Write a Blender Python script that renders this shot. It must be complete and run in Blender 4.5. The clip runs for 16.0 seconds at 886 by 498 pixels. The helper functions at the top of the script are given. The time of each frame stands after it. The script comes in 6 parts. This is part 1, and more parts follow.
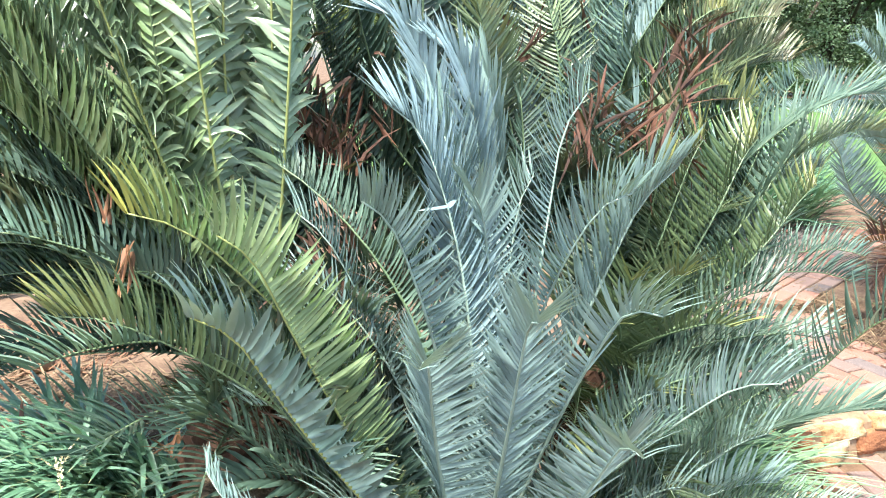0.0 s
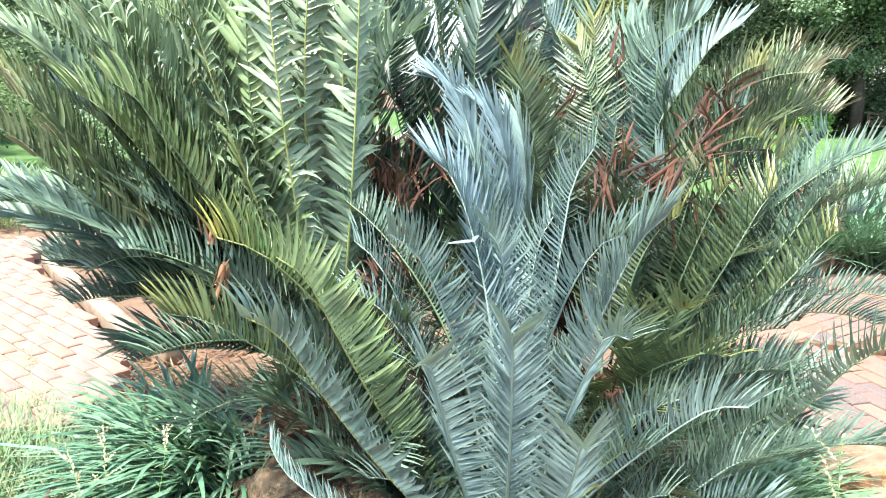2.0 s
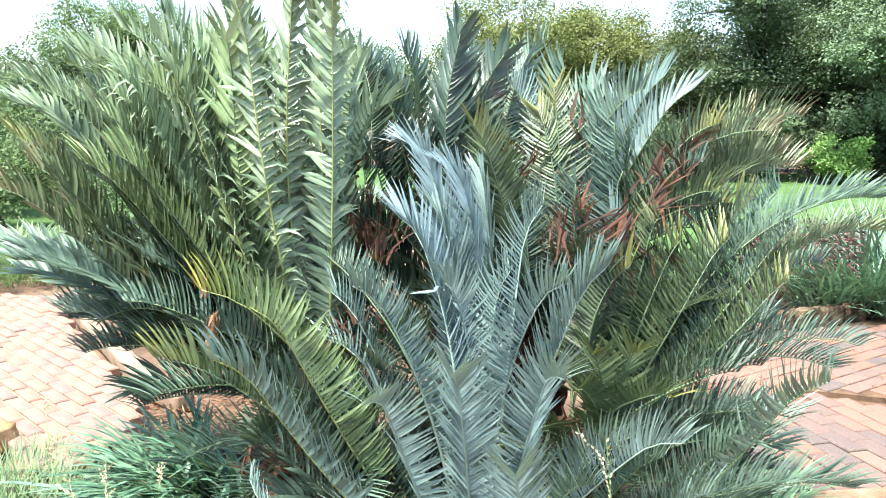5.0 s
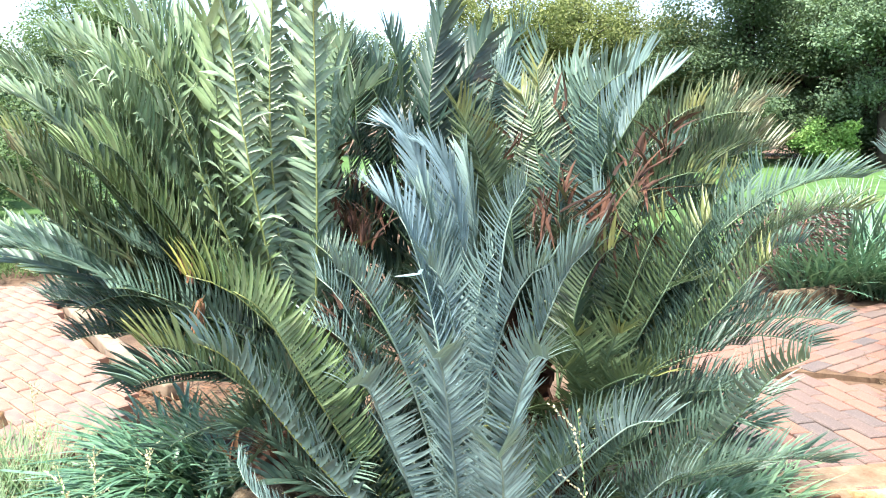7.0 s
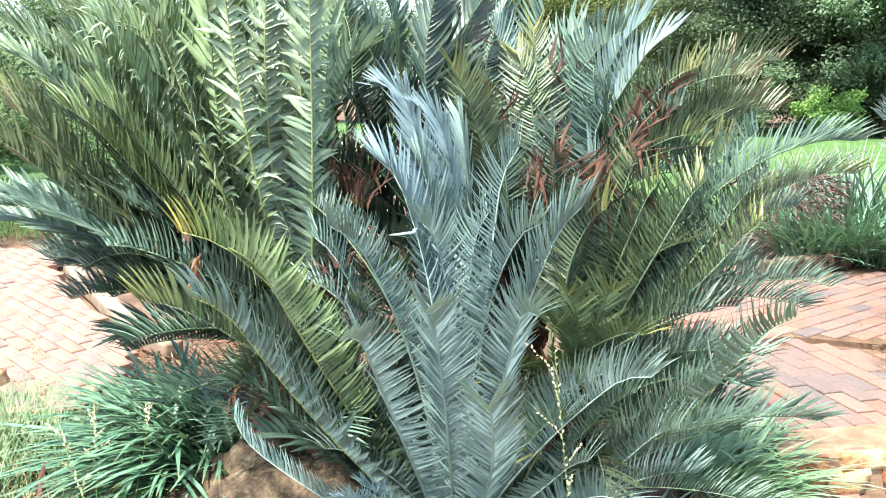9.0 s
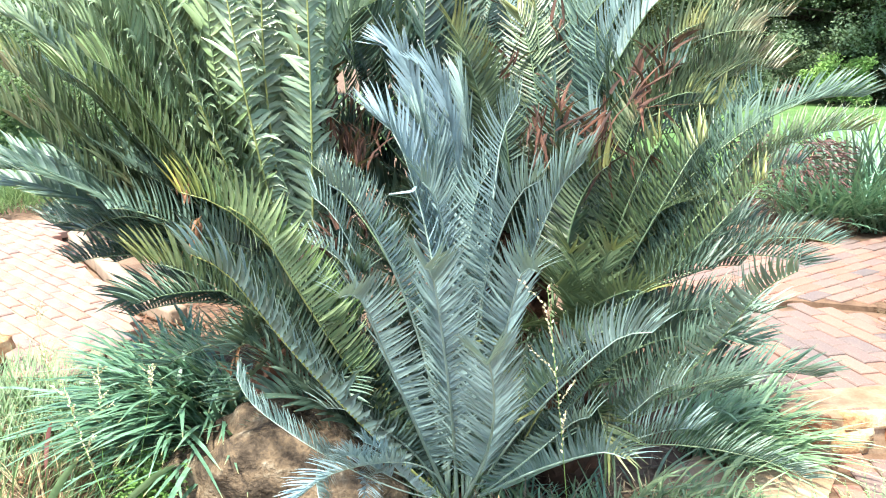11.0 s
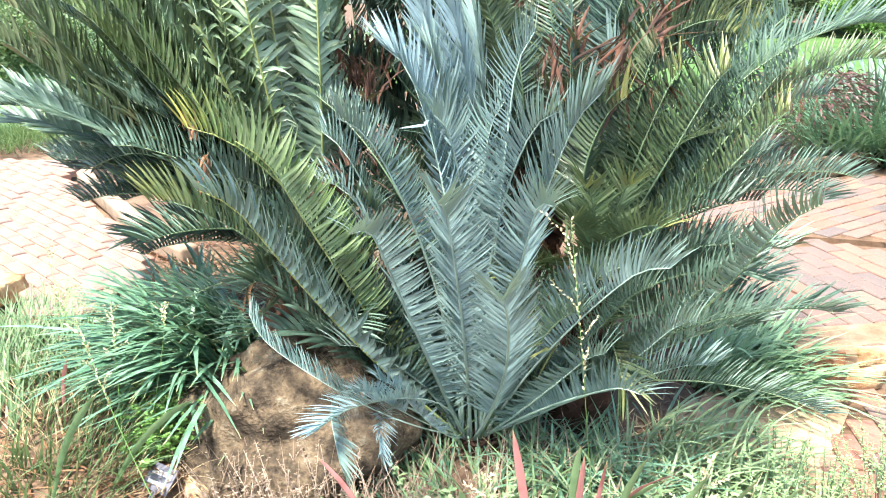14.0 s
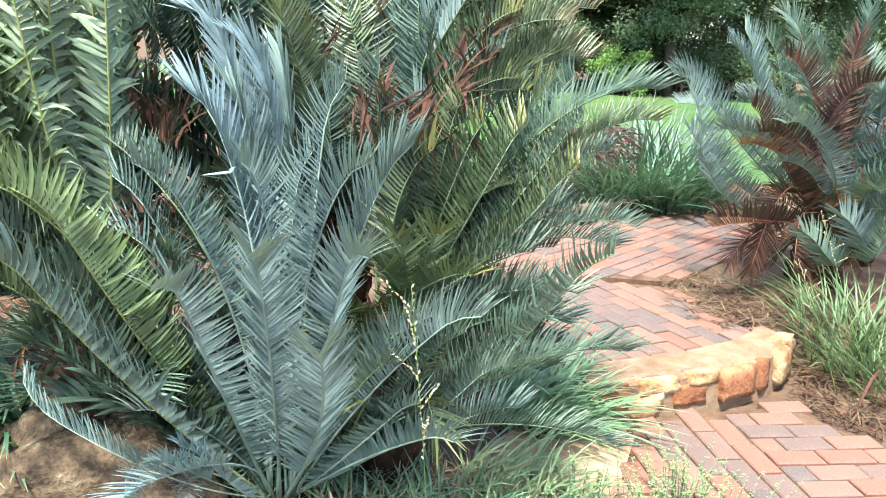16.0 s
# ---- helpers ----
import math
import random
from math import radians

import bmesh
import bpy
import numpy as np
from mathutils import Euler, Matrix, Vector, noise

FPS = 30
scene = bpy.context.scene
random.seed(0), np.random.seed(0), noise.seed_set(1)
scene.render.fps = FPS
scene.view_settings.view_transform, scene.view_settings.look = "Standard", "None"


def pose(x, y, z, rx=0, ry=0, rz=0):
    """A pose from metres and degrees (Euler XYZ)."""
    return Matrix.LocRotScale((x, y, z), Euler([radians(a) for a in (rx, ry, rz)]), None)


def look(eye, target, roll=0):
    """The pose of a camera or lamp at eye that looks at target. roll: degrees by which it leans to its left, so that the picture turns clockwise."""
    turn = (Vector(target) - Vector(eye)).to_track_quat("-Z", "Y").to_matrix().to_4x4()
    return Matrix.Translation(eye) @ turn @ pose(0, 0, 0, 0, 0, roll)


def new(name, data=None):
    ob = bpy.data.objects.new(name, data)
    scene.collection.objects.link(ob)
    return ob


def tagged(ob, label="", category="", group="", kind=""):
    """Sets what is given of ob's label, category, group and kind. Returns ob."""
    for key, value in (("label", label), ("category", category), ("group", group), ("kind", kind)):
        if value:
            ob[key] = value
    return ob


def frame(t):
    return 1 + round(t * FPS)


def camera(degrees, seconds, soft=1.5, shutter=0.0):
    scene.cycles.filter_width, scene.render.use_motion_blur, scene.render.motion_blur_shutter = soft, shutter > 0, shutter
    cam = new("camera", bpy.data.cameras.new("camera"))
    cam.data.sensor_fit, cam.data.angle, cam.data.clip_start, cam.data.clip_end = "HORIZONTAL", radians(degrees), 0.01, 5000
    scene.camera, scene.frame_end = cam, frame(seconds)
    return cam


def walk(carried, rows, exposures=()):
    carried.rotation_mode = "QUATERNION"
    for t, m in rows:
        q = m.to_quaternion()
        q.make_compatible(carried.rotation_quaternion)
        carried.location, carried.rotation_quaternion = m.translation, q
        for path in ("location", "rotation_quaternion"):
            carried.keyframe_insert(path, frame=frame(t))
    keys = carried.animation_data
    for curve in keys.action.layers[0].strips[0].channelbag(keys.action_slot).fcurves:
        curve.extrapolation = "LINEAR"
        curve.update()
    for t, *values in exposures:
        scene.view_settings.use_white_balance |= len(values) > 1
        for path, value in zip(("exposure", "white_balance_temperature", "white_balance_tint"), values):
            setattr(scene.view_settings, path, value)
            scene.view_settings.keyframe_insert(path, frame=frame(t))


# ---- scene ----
cam = camera(60.7, 16.0, soft=1.05)
PATH = [
    (0, (-0.26, -1.617, 1.539), (-0.016, 0.308, 1.052), 1.8),
    (0.5, (-0.125, -1.676, 1.578), (-0.084, 0.268, 1.109), 1.3),
    (1, (0.022, -1.781, 1.596), (-0.14, 0.16, 1.144), 1.6),
    (1.5, (0.029, -1.875, 1.618), (-0.138, 0.065, 1.162), 2.0),
    (2, (-0.01, -1.952, 1.626), (-0.128, -0.001, 1.2), 1.7),
    (2.5, (0.051, -2.01, 1.644), (-0.089, -0.052, 1.264), 1.5),
    (3, (0.149, -2.052, 1.658), (-0.049, -0.089, 1.333), 1.7),
    (3.5, (0.183, -2.074, 1.662), (-0.067, -0.111, 1.376), 1.4),
    (6, (0.238, -2.127, 1.653), (0.029, -0.16, 1.357), -0.1),
    (6.5, (0.246, -2.121, 1.65), (0.04, -0.155, 1.346), -0.2),
    (7, (0.241, -2.125, 1.645), (0.034, -0.162, 1.326), -0.0),
    (7.5, (0.246, -2.132, 1.635), (0.033, -0.171, 1.302), 0.3),
    (8, (0.257, -2.14, 1.628), (0.046, -0.184, 1.272), 0.5),
    (10.5, (0.274, -2.15, 1.596), (0.062, -0.213, 1.144), -0.1),
    (11, (0.282, -2.146, 1.578), (0.059, -0.214, 1.109), -0.2),
    (11.5, (0.28, -2.136, 1.567), (0.044, -0.214, 1.067), -0.3),
    (12, (0.263, -2.123, 1.56), (0.019, -0.213, 1.019), -0.1),
    (12.5, (0.252, -2.114, 1.559), (0.002, -0.215, 0.982), 0.0),
    (13, (0.248, -2.109, 1.56), (-0.004, -0.22, 0.953), 0.0),
    (13.5, (0.253, -2.112, 1.561), (0.0, -0.228, 0.938), -0.3),
    (14, (0.269, -2.111, 1.56), (0.024, -0.227, 0.936), -0.7),
    (14.5, (0.29, -2.109, 1.56), (0.09, -0.216, 0.945), -0.4),
    (15, (0.295, -2.101, 1.567), (0.246, -0.191, 0.976), 0.7),
    (15.5, (0.269, -2.075, 1.568), (0.388, -0.157, 1.012), 1.9),
    (16, (0.223, -2.07, 1.579), (0.511, -0.159, 1.065), 3.1),
]
walk(cam, [(t, look(e, g, r)) for t, e, g, r in PATH], [(0.0, 1.92), (1.5, 1.99), (3.5, 1.85), (8.0, 1.81), (10.5, 1.97), (14.2, 2.0), (15.0, 1.88), (16.0, 1.65)])

# ---- world and light ----
world = bpy.data.worlds.new("sky")
scene.world = world
world.use_nodes = True
wt = world.node_tree
sky = wt.nodes.new("ShaderNodeTexSky")
sky.sky_type = "NISHITA"
sky.sun_disc = False
sky.sun_elevation = radians(66)
sky.sun_rotation = radians(204)
sky.air_density, sky.dust_density, sky.ozone_density = 1.0, 2.0, 1.5
wt.nodes["Background"].inputs["Strength"].default_value = 0.15
wt.links.new(sky.outputs[0], wt.nodes["Background"].inputs["Color"])
sun = new("sun", bpy.data.lights.new("sun", "SUN"))
sun.data.energy = 4.5
sun.data.angle = radians(9)
sun.data.color = (1.0, 0.95, 0.865)
sun.matrix_world = look((-1.4, -2.4, 6.2), (0, 0, 0))


# ---- materials ----
def nodes_of(name):
    m = bpy.data.materials.new(name)
    m.use_nodes = True
    nt = m.node_tree
    return m, nt, nt.nodes["Principled BSDF"], nt.nodes.new, nt.links.new


def noise_node(nt, scale, detail=4.0, coords="Object", rough=0.55):
    tc = nt.nodes.new("ShaderNodeTexCoord")
    nz = nt.nodes.new("ShaderNodeTexNoise")
    nz.inputs["Scale"].default_value = scale
    nz.inputs["Detail"].default_value = detail
    nz.inputs["Roughness"].default_value = rough
    nt.links.new(tc.outputs[coords], nz.inputs["Vector"])
    return nz.outputs["Fac"]


def ramp(nt, source, stops):
    r = nt.nodes.new("ShaderNodeValToRGB")
    e = r.color_ramp.elements
    while len(e) < len(stops):
        e.new(0.5)
    for el, (p, c) in zip(e, stops):
        el.position = p
        el.color = (*c, 1)
    nt.links.new(source, r.inputs["Fac"])
    return r.outputs["Color"]


def mix(nt, fac, a, b, mode="MIX"):
    n = nt.nodes.new("ShaderNodeMix")
    n.data_type = "RGBA"
    n.blend_type = mode
    for key, value in ((0, fac), (6, a), (7, b)):
        if isinstance(value, (int, float)):
            n.inputs[key].default_value = value
        elif isinstance(value, tuple):
            n.inputs[key].default_value = (*value, 1)
        else:
            nt.links.new(value, n.inputs[key])
    return n.outputs[2]


def maths(nt, op, a, b=0.0):
    n = nt.nodes.new("ShaderNodeMath")
    n.operation = op
    for i, v in enumerate((a, b)):
        if isinstance(v, (int, float)):
            n.inputs[i].default_value = v
        else:
            nt.links.new(v, n.inputs[i])
    return n.outputs[0]


def span(nt, v, a, b):
    n = nt.nodes.new("ShaderNodeMapRange")
    n.inputs[1].default_value, n.inputs[2].default_value = a, b
    nt.links.new(v, n.inputs[0])
    return n.outputs[0]


def bump(nt, bsdf, height, strength, distance=0.01):
    b = nt.nodes.new("ShaderNodeBump")
    b.inputs["Strength"].default_value = strength
    b.inputs["Distance"].default_value = distance
    nt.links.new(height, b.inputs["Height"])
    nt.links.new(b.outputs[0], bsdf.inputs["Normal"])


def leaf_material(name, low, high, tip=None, tip_from=0.7, rough=0.42, through_light=0.15, brown=0.0):
    """A leaf whose leaflets differ, with older or yellowed ends along the frond."""
    m, nt, bsdf, make, link = nodes_of(name)
    geo = make("ShaderNodeNewGeometry")
    info = make("ShaderNodeObjectInfo")
    c = mix(nt, geo.outputs["Random Per Island"], low, high)
    lum = maths(nt, "ADD", maths(nt, "MULTIPLY", info.outputs["Random"], 0.35), 0.82)
    hv = make("ShaderNodeHueSaturation")
    link(c, hv.inputs["Color"])
    link(lum, hv.inputs["Value"])
    c = hv.outputs[0]
    streak = noise_node(nt, 14, 5)
    c = mix(nt, span(nt, streak, 0.45, 0.75), c, tuple(0.72 * v for v in low))
    uv = make("ShaderNodeUVMap")
    sep = make("ShaderNodeSeparateXYZ")
    link(uv.outputs[0], sep.inputs[0])
    if tip:
        along = maths(nt, "ADD", sep.outputs[0], maths(nt, "MULTIPLY", streak, 0.3))
        c = mix(nt, span(nt, along, tip_from, tip_from + 0.3), c, tip)
    if brown:
        spots = maths(nt, "MULTIPLY", span(nt, noise_node(nt, 5, 3), 0.62, 0.7), brown)
        c = mix(nt, spots, c, (0.2, 0.07, 0.03))
    dry = maths(nt, "MULTIPLY", span(nt, sep.outputs[1], 0.93, 1.0), 0.6)
    c = mix(nt, dry, c, (0.45, 0.36, 0.16))
    link(c, bsdf.inputs["Base Color"])
    bsdf.inputs["Roughness"].default_value = rough
    bsdf.inputs["Specular IOR Level"].default_value = 0.45
    tr = make("ShaderNodeBsdfTranslucent")
    link(mix(nt, 0.5, c, (0.24, 0.34, 0.11)), tr.inputs["Color"])
    ms = make("ShaderNodeMixShader")
    ms.inputs[0].default_value = through_light
    link(bsdf.outputs[0], ms.inputs[1])
    link(tr.outputs[0], ms.inputs[2])
    link(ms.outputs[0], nt.nodes["Material Output"].inputs["Surface"])
    bump(nt, bsdf, noise_node(nt, 120, 2), 0.15, 0.002)
    return m


def rough_material(name, stops, scale=8.0, rough=0.85, grain=60.0, relief=0.5, depth=0.01, vary=0.0):
    """Stone, soil, bark: two sizes of noise, with relief."""
    m, nt, bsdf, make, link = nodes_of(name)
    a = noise_node(nt, scale, 6)
    g = noise_node(nt, grain, 5)
    f = maths(nt, "ADD", maths(nt, "MULTIPLY", a, 0.7), maths(nt, "MULTIPLY", g, 0.3))
    c = ramp(nt, f, stops)
    if vary:
        info = make("ShaderNodeObjectInfo")
        hv = make("ShaderNodeHueSaturation")
        link(c, hv.inputs["Color"])
        link(maths(nt, "ADD", maths(nt, "MULTIPLY", info.outputs["Random"], vary), 1 - vary / 2), hv.inputs["Value"])
        c = hv.outputs[0]
    link(c, bsdf.inputs["Base Color"])
    bsdf.inputs["Roughness"].default_value = rough
    bsdf.inputs["Specular IOR Level"].default_value = 0.15
    bump(nt, bsdf, f, relief, depth)
    return m


def brick_material(name="paving_brick", worn=0.42, dusty_or_sunlit=(0.32, 0.235, 0.175)):
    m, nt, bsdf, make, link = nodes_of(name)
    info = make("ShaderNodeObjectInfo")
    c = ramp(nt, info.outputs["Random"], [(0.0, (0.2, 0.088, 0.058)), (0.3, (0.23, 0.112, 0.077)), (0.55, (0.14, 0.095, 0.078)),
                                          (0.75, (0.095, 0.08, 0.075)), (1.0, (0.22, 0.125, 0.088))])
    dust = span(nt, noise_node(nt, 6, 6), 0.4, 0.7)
    # even pale tone: dust, and on the left path sunlight put into the colour
    c = mix(nt, maths(nt, "ADD", maths(nt, "MULTIPLY", dust, 0.5), worn - 0.5), c, dusty_or_sunlit)
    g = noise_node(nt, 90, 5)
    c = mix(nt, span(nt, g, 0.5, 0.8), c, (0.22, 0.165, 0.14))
    link(c, bsdf.inputs["Base Color"])
    bsdf.inputs["Roughness"].default_value = 0.85
    bump(nt, bsdf, g, 0.4, 0.004)
    return m


BLUE = leaf_material("glaucous_leaf", (0.09, 0.16, 0.156), (0.215, 0.308, 0.296), (0.21, 0.31, 0.27), 0.95)
PALE = leaf_material("powder_blue_leaf", (0.17, 0.275, 0.3), (0.3, 0.42, 0.455), through_light=0.15)
# deep green, taken darker still for the shade inside the dense crowns
DARK = leaf_material("deep_green_shaded_leaf", (0.028, 0.06, 0.046), (0.085, 0.14, 0.105), brown=0.2, through_light=0.12)
MINT = leaf_material("pale_green_leaf", (0.135, 0.22, 0.125), (0.33, 0.43, 0.27), rough=0.36)
GREEN = leaf_material("grey_green_leaf", (0.07, 0.132, 0.1), (0.18, 0.27, 0.208), brown=0.12)
LIME = leaf_material("yellow_green_leaf", (0.15, 0.235, 0.105), (0.29, 0.39, 0.2), brown=0.1)
OLIVE = leaf_material("olive_leaf", (0.045, 0.082, 0.038), (0.125, 0.175, 0.085), (0.33, 0.33, 0.1), 1.02, brown=0.2)
YELLOW = leaf_material("yellowing_leaf", (0.06, 0.13, 0.05), (0.16, 0.25, 0.09), (0.5, 0.47, 0.11), 0.98, brown=0.1)
RUSTY = leaf_material("rust_tipped_leaf", (0.075, 0.12, 0.065), (0.19, 0.24, 0.13), (0.24, 0.1, 0.055), 1.06, brown=0.32)
DEAD = leaf_material("dead_brown_leaf", (0.035, 0.017, 0.012), (0.14, 0.06, 0.034), rough=0.8, through_light=0.1)
DEAD_DARK = leaf_material("maroon_dead_leaf", (0.04, 0.018, 0.016), (0.12, 0.055, 0.045), rough=0.85, through_light=0.08)
STRAWY = leaf_material("dry_tan_leaf", (0.14, 0.06, 0.032), (0.36, 0.18, 0.095), rough=0.75, through_light=0.2)
STALK = leaf_material("leaf_stalk", (0.1, 0.165, 0.085), (0.16, 0.23, 0.12), through_light=0.0)
STALK_PALE = leaf_material("pale_leaf_stalk", (0.24, 0.34, 0.28), (0.33, 0.44, 0.37), through_light=0.0)
STALK_YELLOW = leaf_material("yellow_leaf_stalk", (0.28, 0.34, 0.12), (0.38, 0.42, 0.15), through_light=0.05)
STALK_BROWN = leaf_material("brown_leaf_stalk", (0.16, 0.06, 0.035), (0.22, 0.09, 0.05), through_light=0.0)
STRAP = leaf_material("strap_leaf", (0.06, 0.16, 0.092), (0.2, 0.36, 0.235), rough=0.42)
STRAP_LIGHT = leaf_material("light_green_strap_leaf", (0.12, 0.24, 0.11), (0.3, 0.46, 0.26), rough=0.42)
GRASS = leaf_material("weed_grass", (0.075, 0.15, 0.06), (0.21, 0.315, 0.15), rough=0.5, through_light=0.25)
WEED = leaf_material("pale_weed_leaf", (0.12, 0.21, 0.09), (0.33, 0.43, 0.24), rough=0.5, through_light=0.2)
HERB = leaf_material("small_herb", (0.1, 0.23, 0.05), (0.21, 0.37, 0.11), through_light=0.3)
HAY = leaf_material("dry_grass", (0.3, 0.2, 0.11), (0.6, 0.49, 0.3), rough=0.8)
LITTER = leaf_material("brown_leaf_litter", (0.09, 0.057, 0.035), (0.26, 0.18, 0.105), rough=0.85)
TWIG = leaf_material("dried_weed", (0.15, 0.1, 0.07), (0.42, 0.33, 0.25), rough=0.85)
HERB_PALE = leaf_material("feathery_herb", (0.2, 0.34, 0.13), (0.38, 0.53, 0.25), through_light=0.3)
CRIMSON = leaf_material("crimson_blade", (0.2, 0.06, 0.06), (0.42, 0.2, 0.18), through_light=0.12)
MAROON = leaf_material("maroon_leaf", (0.05, 0.024, 0.022), (0.16, 0.072, 0.065), through_light=0.1)
SEED = leaf_material("grass_seed_head", (0.42, 0.38, 0.22), (0.66, 0.62, 0.42), rough=0.7)
SOIL = rough_material("garden_soil", [(0.3, (0.065, 0.042, 0.03)), (0.5, (0.125, 0.082, 0.055)), (0.72, (0.25, 0.18, 0.12))], 3.0, 0.95, 45, 0.8, 0.03)
ROCK = rough_material("weathered_boulder", [(0.36, (0.025, 0.019, 0.013)), (0.47, (0.065, 0.05, 0.034)), (0.54, (0.12, 0.088, 0.055)), (0.6, (0.15, 0.12, 0.08)), (0.7, (0.27, 0.23, 0.165))], 11.0, 0.95, 70, 1.0, 0.04)
SANDSTONE = rough_material("ochre_stone", [(0.34, (0.18, 0.09, 0.045)), (0.46, (0.34, 0.2, 0.1)), (0.55, (0.42, 0.31, 0.17)), (0.68, (0.52, 0.44, 0.31))], 9.0, 0.92, 60, 1.0, 0.02, vary=0.55)
RED_STONE = rough_material("rusty_orange_stone", [(0.34, (0.12, 0.05, 0.03)), (0.48, (0.27, 0.12, 0.06)), (0.6, (0.38, 0.2, 0.1)), (0.72, (0.46, 0.34, 0.24))], 7.0, 0.92, 60, 1.0, 0.02, vary=0.3)
MORTAR = rough_material("sandy_mortar", [(0.3, (0.15, 0.095, 0.055)), (0.5, (0.24, 0.165, 0.105)), (0.7, (0.33, 0.25, 0.17))], 9.0, 0.95, 60, 0.8, 0.015)
SAND = rough_material("sandy_earth", [(0.3, (0.24, 0.155, 0.09)), (0.5, (0.37, 0.265, 0.165)), (0.72, (0.5, 0.4, 0.27))], 5.0, 0.95, 60, 0.7, 0.015)
JOINT = rough_material("joint_sand", [(0.35, (0.07, 0.042, 0.026)), (0.7, (0.19, 0.125, 0.08))], 9.0, 0.95, 80, 0.5, 0.006)
CEMENT = rough_material("pale_cement_edging", [(0.3, (0.19, 0.135, 0.09)), (0.7, (0.33, 0.25, 0.18))], 6.0, 0.9, 70, 0.4, 0.005)
LAWN = rough_material("mown_lawn", [(0.3, (0.045, 0.095, 0.028)), (0.5, (0.068, 0.135, 0.04)), (0.72, (0.1, 0.18, 0.06))], 1.2, 0.85, 30, 0.6, 0.03)
BARK = rough_material("tree_bark", [(0.3, (0.03, 0.025, 0.02)), (0.7, (0.09, 0.075, 0.06))], 6.0, 0.95, 30, 0.8, 0.03)
STEM = rough_material("scaly_stem", [(0.3, (0.025, 0.015, 0.01)), (0.55, (0.07, 0.038, 0.025)), (0.75, (0.14, 0.08, 0.052))], 9.0, 0.9, 60, 0.6, 0.01, vary=0.4)
BRICK = brick_material("paving_brick", 0.3, (0.22, 0.16, 0.125))
# paler copy of the paving brick, with this path's strong sunlight in its colour
BRICK_PALE = brick_material("sunlit_pale_brick", 0.62, (0.37, 0.24, 0.18))
TREE_YELLOW = leaf_material("yellow_green_tree_leaf", (0.085, 0.115, 0.032), (0.22, 0.25, 0.075), through_light=0.25, rough=0.75)
TREE_MID = leaf_material("mid_green_tree_leaf", (0.07, 0.13, 0.045), (0.15, 0.23, 0.09), through_light=0.25, rough=0.75)
TREE_GREY = leaf_material("grey_green_tree_leaf", (0.1, 0.17, 0.09), (0.2, 0.29, 0.17), through_light=0.25, rough=0.75)
TREE_DARK = leaf_material("dark_green_tree_leaf", (0.045, 0.085, 0.04), (0.11, 0.17, 0.085), through_light=0.25, rough=0.75)
TREE_BRIGHT = leaf_material("bright_green_bush_leaf", (0.13, 0.26, 0.06), (0.26, 0.42, 0.13), through_light=0.3, rough=0.75)
PLATE = rough_material("grey_label_plate", [(0.3, (0.1, 0.1, 0.12)), (0.7, (0.16, 0.16, 0.19))], 4.0, 0.5, 90, 0.1, 0.001)
WHITE = rough_material("white_print", [(0.3, (0.7, 0.7, 0.7)), (0.7, (0.8, 0.8, 0.8))], 4.0, 0.6, 90, 0.1, 0.001)
TIMBER = rough_material("dark_timber", [(0.3, (0.04, 0.03, 0.025)), (0.7, (0.1, 0.07, 0.05))], 6.0, 0.7, 60, 0.4, 0.004)


# ---- mesh helpers ----
def mesh_object(name, verts, faces, material, parent=None, uvs=None, smooth=True):
    me = bpy.data.meshes.new(name)
    if isinstance(faces, np.ndarray):
        verts = np.asarray(verts, dtype=np.float32)
        me.vertices.add(len(verts))
        me.vertices.foreach_set("co", verts.ravel())
        me.loops.add(faces.size)
        me.loops.foreach_set("vertex_index", faces.ravel().astype(np.int32))
        me.polygons.add(len(faces))
        me.polygons.foreach_set("loop_start", np.arange(0, faces.size, 4, dtype=np.int32))
        me.update(calc_edges=True)
    else:
        me.from_pydata([tuple(v) for v in verts], [], faces)
    me.materials.append(material)
    if uvs is not None:
        layer = me.uv_layers.new(name="UVMap")
        idx = np.empty(len(me.loops), dtype=np.int32)
        me.loops.foreach_get("vertex_index", idx)
        layer.data.foreach_set("uv", np.asarray(uvs, dtype=np.float32)[idx].ravel())
    if smooth:
        me.polygons.foreach_set("use_smooth", [True] * len(me.polygons))
    me.update()
    ob = new(name, me)
    if parent:
        ob.parent = parent
        ob.matrix_parent_inverse = Matrix.Translation(parent.matrix_basis.translation).inverted() if parent.parent is None else Matrix()
    return ob


def part(name, bm, material, parent, label=""):
    me = bpy.data.meshes.new(name)
    bm.to_mesh(me)
    bm.free()
    me.materials.append(material)
    ob = new(name, me)
    if parent:
        ob.parent = parent
        ob.matrix_parent_inverse = Matrix.Translation(parent.matrix_basis.translation).inverted() if parent.parent is None else Matrix()
    return tagged(ob, label) if label else ob


def thing(name, at, label, category, group="", kind=""):
    ob = new(name)
    ob.empty_display_size = 0.1
    ob.matrix_basis = Matrix.Translation(at)
    return tagged(ob, label, category, group, kind)


def unit(v):
    return v / max(1e-9, np.linalg.norm(v))


